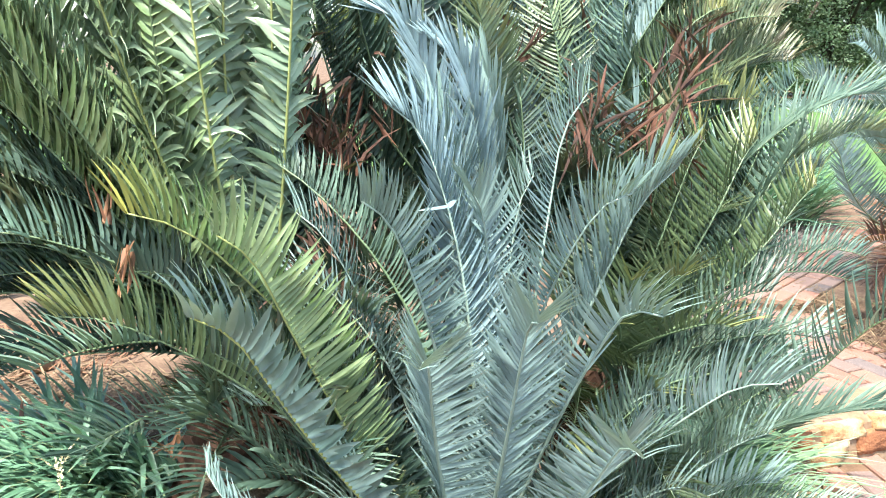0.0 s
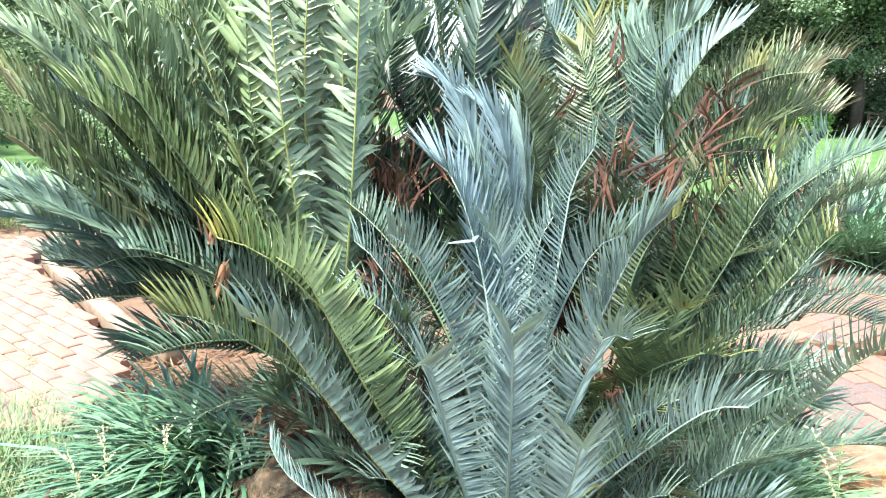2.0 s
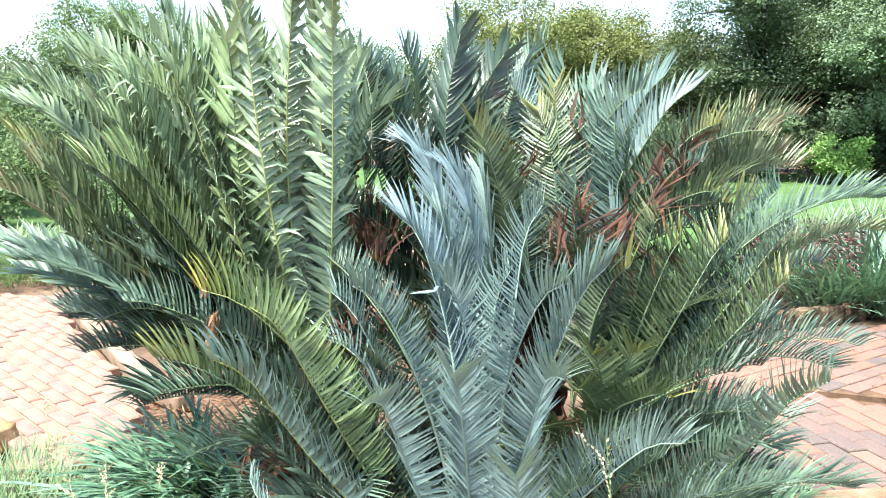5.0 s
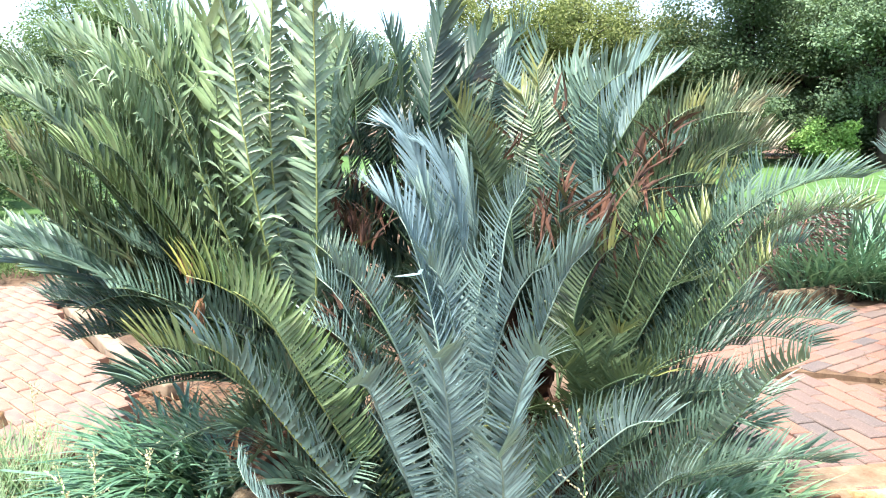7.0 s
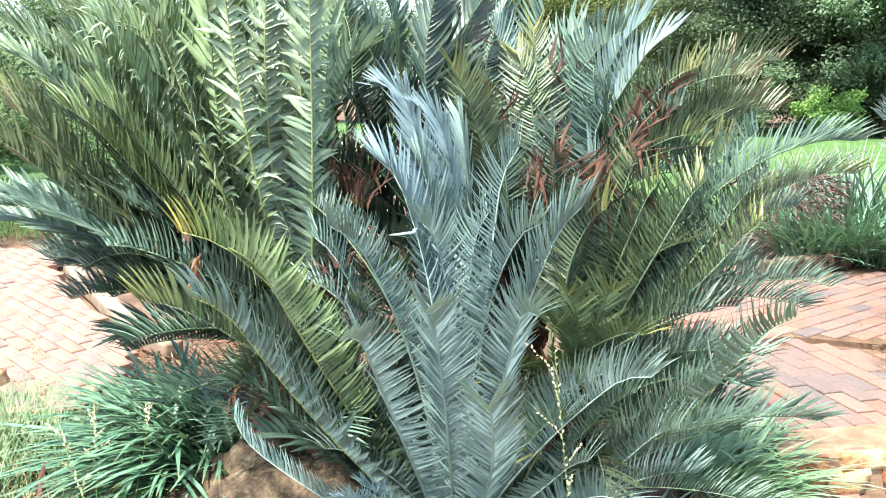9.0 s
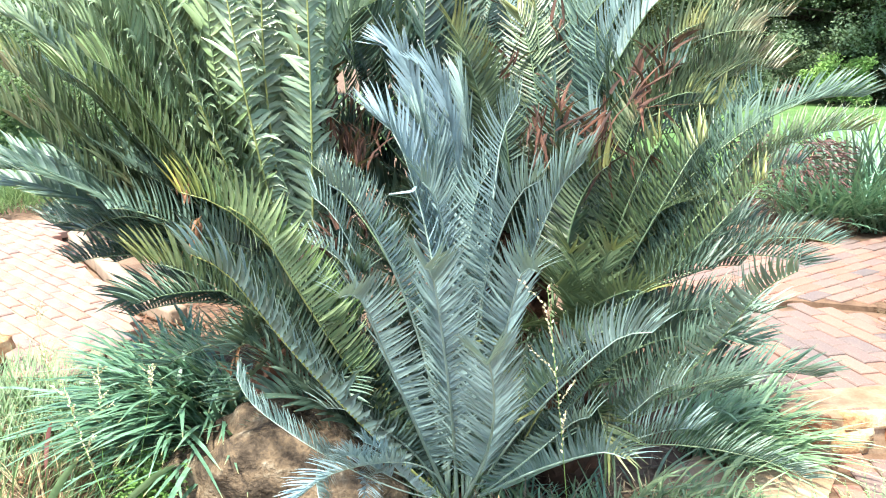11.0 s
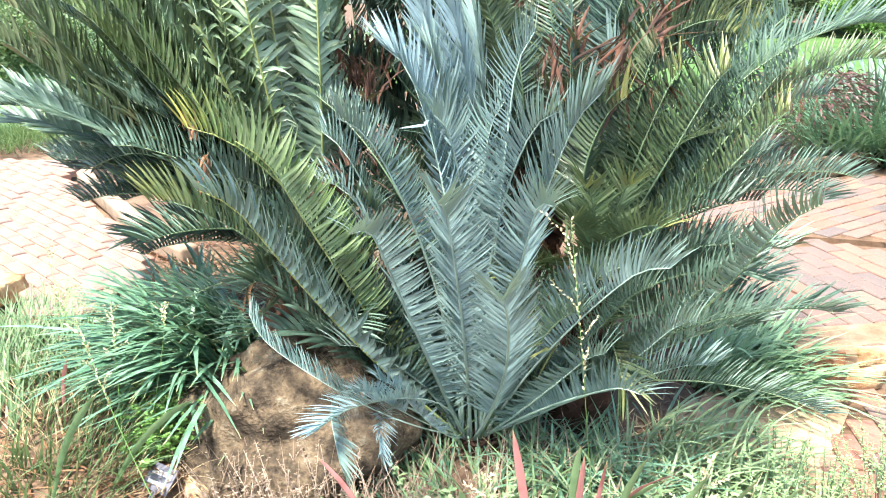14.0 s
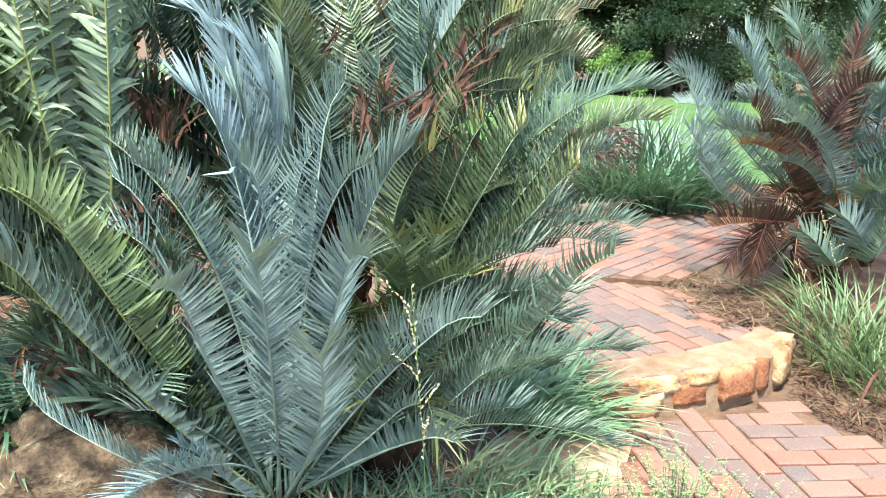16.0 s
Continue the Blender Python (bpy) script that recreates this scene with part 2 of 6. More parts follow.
def tube(points, radii, sides=6):
    """Vertices, faces and uvs of a tapered tube along points."""
    pts = np.asarray(points, float)
    verts, faces, uvs = [], [], []
    n = len(pts)
    ref = np.array((0.3, 0.5, 0.8))
    for i in range(n):
        t = unit(pts[min(i + 1, n - 1)] - pts[max(i - 1, 0)])
        a = unit(np.cross(t, ref))
        b = np.cross(t, a)
        for k in range(sides):
            w = 2 * math.pi * k / sides
            verts.append(pts[i] + radii[i] * (math.cos(w) * a + math.sin(w) * b))
            uvs.append((i / (n - 1), 0.5))
    for i in range(n - 1):
        for k in range(sides):
            faces.append((i * sides + k, i * sides + (k + 1) % sides, (i + 1) * sides + (k + 1) % sides, (i + 1) * sides + k))
    faces.append(tuple(range(sides))[::-1])
    faces.append(tuple((n - 1) * sides + k for k in range(sides)))
    return verts, faces, uvs


BLADE = ((0, .6), (.12, 1.), (.42, .95), (.76, .62), (1., .05))
LEAF = ((0, .2), (.5, 1.), (1, .1))


def units(a):
    return a / np.maximum(1e-9, np.linalg.norm(a, axis=1))[:, None]


class Blades:
    """Collects blade-shaped leaves, each a folded strip three vertices wide."""

    def __init__(self):
        self.sets = []

    def add(self, root, way, wide, length, width, bend, u=0.5, fold=0.25, rows=BLADE):
        one = lambda a: np.asarray(a, float).reshape(1, -1)
        self.many(one(root), one(way), one(wide), np.array([length], float), np.array([width], float), one(bend), np.array([u], float), fold, rows)

    def many(self, root, way, wide, length, width, bend, u, fold=0.25, rows=BLADE):
        way = units(way)
        wide = units(wide - (wide * way).sum(1)[:, None] * way)
        up = np.cross(way, wide)
        pts, uvs = [], []
        for s, w in rows:
            p = root + way * (length * s)[:, None] + bend * (length * s * s)[:, None]
            h = wide * (0.5 * width * w)[:, None]
            lift = up * (fold * 0.5 * width * w)[:, None]
            pts += [p - h + lift, p, p + h + lift]
            uvs += [np.stack((u, np.full(len(u), s)), 1)] * 3
        self.sets.append((np.stack(pts, 1), np.stack(uvs, 1)))

    def put(self, name, material, parent=None, split=False):
        if split:
            for pts, uvs in self.sets:
                for k in range(len(pts)):
                    mesh_object(name, pts[k], self.quads(1, pts.shape[1]), material, parent, uvs[k])
            return None
        v, uv, f, k = [], [], [], 0
        for pts, uvs in self.sets:
            v.append(pts.reshape(-1, 3))
            uv.append(uvs.reshape(-1, 2))
            f.append(np.array(self.quads(*pts.shape[:2])) + k)
            k += len(v[-1])
        return mesh_object(name, np.concatenate(v), np.concatenate(f), material, parent, np.concatenate(uv))

    @staticmethod
    def quads(n, m):
        cell = []
        for r in range(m // 3 - 1):
            a = 3 * r
            cell += [(a, a + 1, a + 4, a + 3), (a + 1, a + 2, a + 5, a + 4)]
        return (np.arange(n)[:, None, None] * m + np.array(cell)[None]).reshape(-1, 4).tolist()


# leaflet length, width, spacing, V angle, droop, angle to the stalk at foot and tip
LEAFLETS = {
    "fine": (0.126, 0.0073, 0.0112, 36, 0.05, 76, 46),
    "broad": (0.145, 0.0175, 0.0180, 36, 0.15, 66, 42),
    "medium": (0.146, 0.0100, 0.0130, 48, 0.05, 80, 56),
    "recurved": (0.128, 0.0180, 0.0165, 40, 0.10, 62, 36),
    "powder": (0.142, 0.0096, 0.0106, 50, 0.03, 50, 30),
}


def frond(plant, base, mid, tip, kind, material, stalk=None, bare=0.2, centre=None, big=1.0, messy=1.0, turn=0.0, split=False, extra=0, vee=None, curl=26):
    """One feather leaf: a curved stalk from base past mid to a tip that curls over, with two rows of leaflets set in a V."""
    rnd = np.random.RandomState(int(abs(1e4 * (base[0] + 3 * mid[1] + 7 * tip[2] + 11 * tip[0]))) % 2 ** 31)
    b, m, t = (np.array(p, float) for p in (base, mid, tip))
    s = min(0.75, max(0.4, np.linalg.norm(m - b) / (np.linalg.norm(m - b) + np.linalg.norm(t - m))))
    c = (m - (1 - s) ** 2 * b - s * s * t) / (2 * s * (1 - s))
    L, W, gap, opening, droop, foot, end = LEAFLETS[kind]
    vee = vee or opening
    L, W, gap = L * big, W * big, gap * big
    axis = np.array(centre if centre else base, float)
    # the stalk, step by step, with its tip turned outward and down
    us = np.linspace(0, 1, 61)[:, None]
    plain = (1 - us) ** 2 * b + 2 * us * (1 - us) * c + us * us * t
    T = units(2 * (1 - us) * (c - b) + 2 * us * (t - c))
    ref = axis - plain
    ref[:, 2] = 0
    ref = ref / np.maximum(0.25, np.linalg.norm(ref, axis=1))[:, None] + np.array((0, 0, 0.75))
    ref[np.abs((units(ref) * T).sum(1)) > 0.96] += (0, 0.6, 0)
    N = units(ref - (ref * T).sum(1)[:, None] * T)
    over = radians(curl * rnd.uniform(0.8, 1.2)) * min(1.0, max(0.3, 0.35 + T[-1, 2]))
    bent = np.clip((us - 0.86) / 0.12, 0, 1)
    phi = over * bent
    T, N = T * np.cos(phi) - N * np.sin(phi), N * np.cos(phi) + T * np.sin(phi)
    step = np.linalg.norm(np.diff(plain, axis=0), axis=1)[:, None]
    line = np.concatenate((b[None], b + np.cumsum(0.5 * (T[1:] + T[:-1]) * step, axis=0)))
    length = step.sum()
    where = np.concatenate(([0.0], np.cumsum(step[:, 0]))) / length
    along = lambda a, q: np.stack([np.interp(q, where, a[:, i]) for i in range(3)], 1)
    n = max(8, int(length * (1 - bare) / gap))
    q = np.repeat(np.arange(n + 1) / n, 2)
    side = np.tile((-1.0, 1.0), n + 1)
    keep = rnd.rand(len(q)) > 0.02 * messy
    q, side = q[keep], side[keep]
    k = len(q)
    u = bare + (1 - bare) * q
    p, T, N = along(line, u), units(along(T, u)), along(N, u)
    N = units(N - (N * T).sum(1)[:, None] * T)
    S = np.cross(T, N)
    turn = turn + rnd.normal(0, 0.1 if split else 0.3) + 0.25 * math.sin(7 * t[0] + 5 * t[2]) * q[:, None]
    S, N = S * np.cos(turn) + N * np.sin(turn), N * np.cos(turn) - S * np.sin(turn)
    size = L * (0.62 + 0.38 * np.sin(np.pi * np.minimum(1.0, 0.16 + q * 0.62)))
    size *= np.where(q > 0.95, 1 - 4 * (q - 0.95), 1) * rnd.uniform(0.9, 1.07, k)
    ang = (np.radians(foot - (foot - end) * q ** 2.2) + np.radians(rnd.normal(0, 3 * messy, k)))[:, None]
    v = np.radians(vee + np.clip((q - 0.75) / 0.25, 0, 1) * min(22.0, 84.0 - vee) + rnd.normal(0, 5 * messy, k))[:, None]
    sd = side[:, None]
    out = S * sd * np.cos(v) + N * np.sin(v)
    way = T * np.cos(ang) + out * np.sin(ang)
    wide = units(T * np.sin(ang) - out * np.cos(ang)) * 0.9 + sd * np.cross(out, T) * rnd.normal(0.68, 0.2, k)[:, None]
    bend = T * rnd.uniform(0.12, 0.26, k)[:, None] - N * (droop * rnd.uniform(0.4, 1.4, k))[:, None]
    bend = bend + rnd.normal(0, 0.04 * messy, (k, 3)) + np.array((0, 0, -0.04)) * messy
    if kind == "recurved":
        bend = bend + np.stack((np.zeros(k), np.zeros(k), -rnd.uniform(0.1, 0.75, k) * np.where(side < 0, 1.6, 0.3)), 1)
    blades = Blades()
    blades.many(p, way, wide, size, W * rnd.uniform(0.88, 1.1, k), bend, q, 0.34)
    tv, tf, tuv = tube(along(line, np.linspace(0, 1, 20)), [(0.0068 if split else 0.0056) * (1 - 0.74 * i / 19) * big for i in range(20)])
    ob = mesh_object("frond", tv, tf, stalk or STALK, plant, tuv)
    if split:
        blades.put("leaflet", material, ob, True)
    else:
        tagged(blades.put("foliage", material, ob), kind="stuff")
    for e in range(extra):
        d = np.array((rnd.normal(0, 0.11), rnd.uniform(0.05, 0.15), rnd.normal(-0.04, 0.07)))
        frond(plant, b + d * 0.15, m + d * 0.7, t + d + (rnd.normal(0, 0.03), 0, 0), kind, material, stalk, bare, centre, big, messy, curl=curl)
    return ob


def stem(plant, base, top, radius, rows=9, around=11):
    """A thick cycad stem of old leaf bases."""
    base, top = np.array(base, float), np.array(top, float)
    rnd = random.Random(5)
    T = unit(top - base)
    A = unit(np.cross(T, (0.2, 0.9, 0.1)))
    B = np.cross(T, A)
    v, f, uv = tube([base, (base + top) / 2, top], [radius, radius * 0.96, radius * 0.8], 14)
    ob = mesh_object("stem", v, f, STEM, plant, uv)
    verts, faces = [], []
    for r in range(rows):
        for k in range(around):
            w = 2 * math.pi * (k + 0.5 * (r % 2)) / around + rnd.gauss(0, 0.06)
            out = A * math.cos(w) + B * math.sin(w)
            side = np.cross(T, out)
            p = base + (top - base) * ((r + 0.4) / rows) + out * radius * 0.9
            h = np.linalg.norm(top - base) / rows * 0.62
            half = math.pi * radius / around * 0.92
            d = radius * rnd.uniform(0.12, 0.34)
            i = len(verts)
            verts += [p - side * half, p - T * h, p + side * half, p + T * h, p + out * d - side * half * .55 + T * h * .3,
                      p + out * d - T * h * .4 + T * h * .3, p + out * d + side * half * .55 + T * h * .3, p + out * d + T * h * .8]
            faces += [(i + 4, i + 5, i + 6, i + 7)] + [(i + j, i + (j + 1) % 4, i + 4 + (j + 1) % 4, i + 4 + j) for j in range(4)]
    scales = mesh_object("leaf_base", verts, faces, STEM, None, smooth=False)
    scales.parent = ob
    tagged(scales, kind="stuff")
    return ob


# ---- ground ----
def soft(a, b, x):
    k = min(1.0, max(0.0, (x - a) / (b - a)))
    return k * k * (3 - 2 * k)


def ground_z(x, y):
    left = 0.37 * soft(-0.45, -0.95, x) * soft(-0.9, 0.35, y)
    mound = 0.24 * math.exp(-((x + 0.1) / 0.95) ** 2 - ((y - 0.75) / 0.95) ** 2) + 0.06 * math.exp(-((x + 0.6) / 0.8) ** 2 - ((y + 0.3) / 0.6) ** 2)
    back = 0.19 * soft(0.85, 1.25, y - 0.38 * (max(1.4, min(2.8, x)) - 1.5))
    right = 0.025 * soft(2.4, 3.0, x) * soft(0.6, 1.4, y)
    far = 0.1 * soft(5, 9, y)
    lift = max(left, mound, back + right)
    paved = soft(1.0, 1.3, x)
    rough = 0.02 * noise.noise(Vector((x * 2.3, y * 2.3, 0))) * (1 - paved) if abs(x) < 8 and abs(y) < 8 else 0.0
    return lift * (1 - 0.4 * soft(6, 12, y)) - 0.045 + rough + 0.2 * soft(9, 20, y) * 0.5 + far * 0.3


def sheet(name, xs, ys, z, material, label="", kind="structure"):
    verts = [(x, y, z(x, y)) for y in ys for x in xs]
    nx = len(xs)
    faces = [(j * nx + i, j * nx + i + 1, (j + 1) * nx + i + 1, (j + 1) * nx + i) for j in range(len(ys) - 1) for i in range(nx - 1)]
    return tagged(mesh_object(name, verts, faces, material), label, "ground", kind=kind)


xs = [-400, -120, -40, -15, -8] + [-5 + 0.1 * i for i in range(101)] + [8, 15, 40, 120, 400]
ys = [-400, -60, -12, -6] + [-4 + 0.1 * i for i in range(111)] + [9, 11, 14, 18, 22, 30, 40, 60, 120, 400]
sheet("ground", xs, ys, ground_z, SOIL, "brown garden soil with stones and litter")
sheet("lawn", [-60 + 2 * i for i in range(61)], [6.3 + 0.9 * i for i in range(31)],
      lambda x, y: ground_z(x, y) + 0.02, LAWN, "bright green mown lawn beyond the beds")


# ---- paving ----
def brick_mesh(l, w, h, material):
    c = 0.006
    v = []
    for z, e in ((-h, 0), (-c, 0), (0, c)):
        v += [(-l / 2 + e, -w / 2 + e, z), (l / 2 - e, -w / 2 + e, z), (l / 2 - e, w / 2 - e, z), (-l / 2 + e, w / 2 - e, z)]
    f = [(8, 9, 10, 11)]
    for r in (0, 4):
        f += [(r + k, r + (k + 1) % 4, r + 4 + (k + 1) % 4, r + 4 + k) for k in range(4)]
    me = bpy.data.meshes.new("brick")
    me.from_pydata(v, [], f)
    me.materials.append(material)
    return me


def inside(p, poly):
    x, y = p
    hit = False
    for (x0, y0), (x1, y1) in zip(poly, poly[1:] + poly[:1]):
        if (y0 > y) != (y1 > y) and x < (x1 - x0) * (y - y0) / (y1 - y0) + x0:
            hit = not hit
    return hit


def paving(name, poly, z, angle, pitch, label, start=(0, 0), swap=None, seed=1, material=None, bed_material=None):
    """A bed of joint sand with bricks in running bond; bricks past the line swap lie crosswise."""
    rnd = random.Random(seed)
    material = material or BRICK
    bm = bmesh.new()
    low = [bm.verts.new((x, y, z - 0.05)) for x, y in poly]
    top = [bm.verts.new((x, y, z - 0.012)) for x, y in poly]
    bm.faces.new(top)
    for k in range(len(poly)):
        j = (k + 1) % len(poly)
        bm.faces.new((low[k], low[j], top[j], top[k]))
    bed = tagged(part(name, bm, bed_material or JOINT, None), label, "path", kind="structure")
    pl, pw = pitch
    along = brick_mesh(pl - 0.011, pw - 0.011, 0.05, material)
    half = brick_mesh(pl / 2 - 0.008, pw - 0.008, 0.05, material)
    u = Vector((math.cos(angle), math.sin(angle)))
    v = Vector((-u.y, u.x))
    for j in range(-40, 40):
        for i in range(-16, 16):
            p = Vector(start) + u * (i + 0.5 * (j % 2)) * pl + v * j * pw
            if not inside(p, poly) or (swap and p.x > swap):
                continue
            o = new("brick", along)
            o.parent = bed
            o.matrix_basis = pose(p.x, p.y, z + rnd.gauss(0, 0.0022), rnd.gauss(0, 0.5), rnd.gauss(0, 0.5), math.degrees(angle) + rnd.gauss(0, 0.7))
    if swap:
        for j in range(-30, 30):
            for i in range(0, 6):
                short = i == 0 and j % 2
                p = Vector((swap + (0.25 if short else i + 0.5 - 0.5 * (j % 2)) * pl, start[1] + j * pw))
                if not inside(p, poly):
                    continue
                o = new("brick", half if short else along)
                o.parent = bed
                o.matrix_basis = pose(p.x, p.y, z + rnd.gauss(0, 0.0022), rnd.gauss(0, 0.5), rnd.gauss(0, 0.5), rnd.gauss(0, 0.7))
    return bed


def rock(name, at, size, material, parent=None, seed=0, detail=3, rough=0.25, label="", turn=0.0, boxy=0.0):
    bm = bmesh.new()
    bmesh.ops.create_icosphere(bm, subdivisions=detail, radius=1)
    for v in bm.verts:
        p = v.co.copy()
        if boxy:
            q = max(abs(p.x), abs(p.y), abs(p.z))
            p = p.lerp(p / q * 0.86, boxy)
        k = 1 + rough * noise.noise(v.co * 1.3 + Vector((seed * 7.1, 0, 0))) + 0.35 * rough * noise.noise(v.co * 4 + Vector((0, seed * 3.3, 0)))
        v.co = Vector((p.x * size[0], p.y * size[1], p.z * size[2])) * k
    bmesh.ops.transform(bm, matrix=pose(*at, 0, 0, turn), verts=bm.verts)
    for f in bm.faces:
        f.smooth = True
    return part(name, bm, material, parent, label)


def block(name, at, size, material, parent=None, seed=0, rough=0.12, turn=0.0, tilt=0.0, label="", rounding=0.2):
    """A hewn or cast block with rounded, uneven faces."""
    bm = bmesh.new()
    bmesh.ops.create_cube(bm, size=2)
    bmesh.ops.subdivide_edges(bm, edges=bm.edges[:], cuts=4, use_grid_fill=True)
    for v in bm.verts:
        p = v.co.lerp(v.co.normalized() * 1.25, rounding)
        k = 1 + rough * noise.noise(v.co * 0.9 + Vector((seed * 7.1, seed, 0))) + 0.5 * rough * noise.noise(v.co * 2.7 + Vector((0, seed * 3.3, 0)))
        v.co = Vector((p.x * size[0], p.y * size[1], p.z * size[2])) * k
    bmesh.ops.transform(bm, matrix=pose(*at, tilt, 0, turn), verts=bm.verts)
    for f in bm.faces:
        f.smooth = True
    return part(name, bm, material, parent, label)

# ---- right-hand path, step and landing ----
paving("path_lower", [(1.2, -3.4), (3.3, -3.4), (3.0, -0.4), (2.62, 0.55), (2.42, 1.0), (1.62, 0.92), (1.5, 0.7), (1.3, 0.38), (1.28, 0.1)], 0.0, radians(90), (0.23, 0.114),
       "lower path of worn red and grey brick paving", (1.98, 0.075), swap=2.04, seed=2)
paving("path_landing", [(1.5, 1.02), (2.05, 1.16), (2.62, 1.47), (2.42, 1.68), (2.36, 2.35), (1.9, 2.45), (1.35, 2.1), (1.2, 1.4)], 0.17, math.atan2(-0.766, 0.253), (0.23, 0.114),
       "raised landing of pink brick paving", (2.01, 1.79), seed=3)
paving("path_back", [(1.3, 2.15), (1.9, 2.5), (2.4, 2.4), (3.1, 3.0), (4.3, 4.2), (4.1, 4.75), (2.9, 4.25), (2.3, 3.95), (1.2, 3.4)], 0.19, math.atan2(0.85, 1.0), (0.23, 0.114),
       "curving brick path in shade behind the bed", (2.6, 3.2), seed=4)
step = thing("stone_step", (2.0, 1.0, 0.0), "rough ochre stone step mortared between brick paths", "step")
bm = bmesh.new()
line = [(1.36, 0.86), (1.62, 0.93), (2.02, 1.03), (2.4, 1.2), (2.66, 1.4)]
vs = []
for x, y in line:
    vs.append([bm.verts.new((x + 0.01, y - 0.025, -0.05)), bm.verts.new((x, y + 0.0, 0.15)), bm.verts.new((x - 0.02, y + 0.04, 0.178)), bm.verts.new((x - 0.07, y + 0.2, 0.18)), bm.verts.new((x - 0.07, y + 0.2, -0.05))])
for a, b in zip(vs, vs[1:]):
    for k in range(5):
        bm.faces.new((a[k], b[k], b[(k + 1) % 5], a[(k + 1) % 5]))
bm.faces.new(vs[0])
bm.faces.new(vs[-1][::-1])
part("mortar", bm, MORTAR, step, "sandy mortar bedding")
for k, (x, y, z, sx, sy, sz, a) in enumerate([(1.44, 0.93, 0.08, 0.1, 0.07, 0.075, 14), (1.63, 0.96, 0.04, 0.09, 0.07, 0.06, 12), (1.7, 0.99, 0.125, 0.12, 0.07, 0.04, 15),
                                             (1.87, 1.03, 0.06, 0.1, 0.07, 0.055, 16), (1.95, 1.06, 0.135, 0.1, 0.07, 0.035, 16), (2.15, 1.1, 0.08, 0.125, 0.07, 0.08, 24),
                                             (2.34, 1.2, 0.08, 0.045, 0.06, 0.085, 30), (2.5, 1.3, 0.08, 0.09, 0.07, 0.085, 40), (2.58, 1.42, 0.14, 0.1, 0.07, 0.045, 42)]):
    block("stone", (x, y + 0.012, z), (sx * 0.97, sy, sz * 0.95), RED_STONE if k in (0, 3, 5, 6) else SANDSTONE, step, seed=k + 3, rough=0.17, turn=a, tilt=-8)

# bare sandy earth along the path edge
outline = [(0.4, -0.62), (1.0, -1.0), (1.22, -0.9), (1.3, -0.3), (1.32, 0.1), (1.34, 0.4), (1.52, 0.72), (1.5, 0.86), (1.2, 0.95), (0.85, 0.6), (0.62, 0.2), (0.4, -0.15)]
cx, cy = 0.98, 0.0
bm = bmesh.new()
rings = [[bm.verts.new((cx + (x - cx) * k, cy + (y - cy) * k, max(0.008, ground_z(cx + (x - cx) * k, cy + (y - cy) * k) + 0.028) - 0.012 * (k > 0.9))) for x, y in outline] for k in (0.35, 0.7, 1.0)]
bm.faces.new(rings[0])
for a, b in zip(rings, rings[1:]):
    for k in range(len(outline)):
        j = (k + 1) % len(outline)
        bm.faces.new((a[k], b[k], b[j], a[j]))
tagged(part("ground_verge", bm, SAND, None), "bare sandy earth between bed and brick path", "ground", kind="structure")

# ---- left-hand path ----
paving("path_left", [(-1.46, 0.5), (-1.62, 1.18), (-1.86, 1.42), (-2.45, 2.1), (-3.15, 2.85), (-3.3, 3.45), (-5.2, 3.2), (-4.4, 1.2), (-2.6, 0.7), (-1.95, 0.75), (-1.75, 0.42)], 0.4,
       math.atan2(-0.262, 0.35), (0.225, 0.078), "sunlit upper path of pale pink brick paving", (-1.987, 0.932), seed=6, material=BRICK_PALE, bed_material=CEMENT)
kerb = thing("kerb", (-2.2, 1.9, 0.38), "pale cement kerb edging the planting bed", "kerb")
pts = [(-1.5, 1.2), (-1.8, 1.42), (-2.12, 1.78), (-2.42, 2.12), (-2.74, 2.46), (-3.02, 2.8), (-3.12, 3.15)]
for (x0, y0), (x1, y1) in zip(pts, pts[1:]):
    a = math.degrees(math.atan2(y1 - y0, x1 - x0))
    l = math.hypot(x1 - x0, y1 - y0)
    block("kerb_block", ((x0 + x1) / 2 + 0.07, (y0 + y1) / 2 + 0.03, 0.385), (l * 0.55, 0.05, 0.045), CEMENT, kerb, seed=x0, rough=0.03, turn=a, rounding=0.06)
tagged(block("edging_stone", (-2.1, 0.64, 0.41), (0.18, 0.1, 0.05), SANDSTONE, None, 4, 0.1, turn=-8), "yellow sandstone block edging the brick path", "stone")
tagged(rock("boulder", (-0.5, 0.08, 0.17), (0.42, 0.34, 0.33), ROCK, None, 2, 5, 0.32, turn=12), "weathered brown boulder at the foot of the cycad", "boulder")
tagged(rock("stone", (-0.755, -0.19, 0.11), (0.075, 0.06, 0.05), SANDSTONE, None, 6, 3, 0.3), "small yellow stone beside the boulder", "stone")


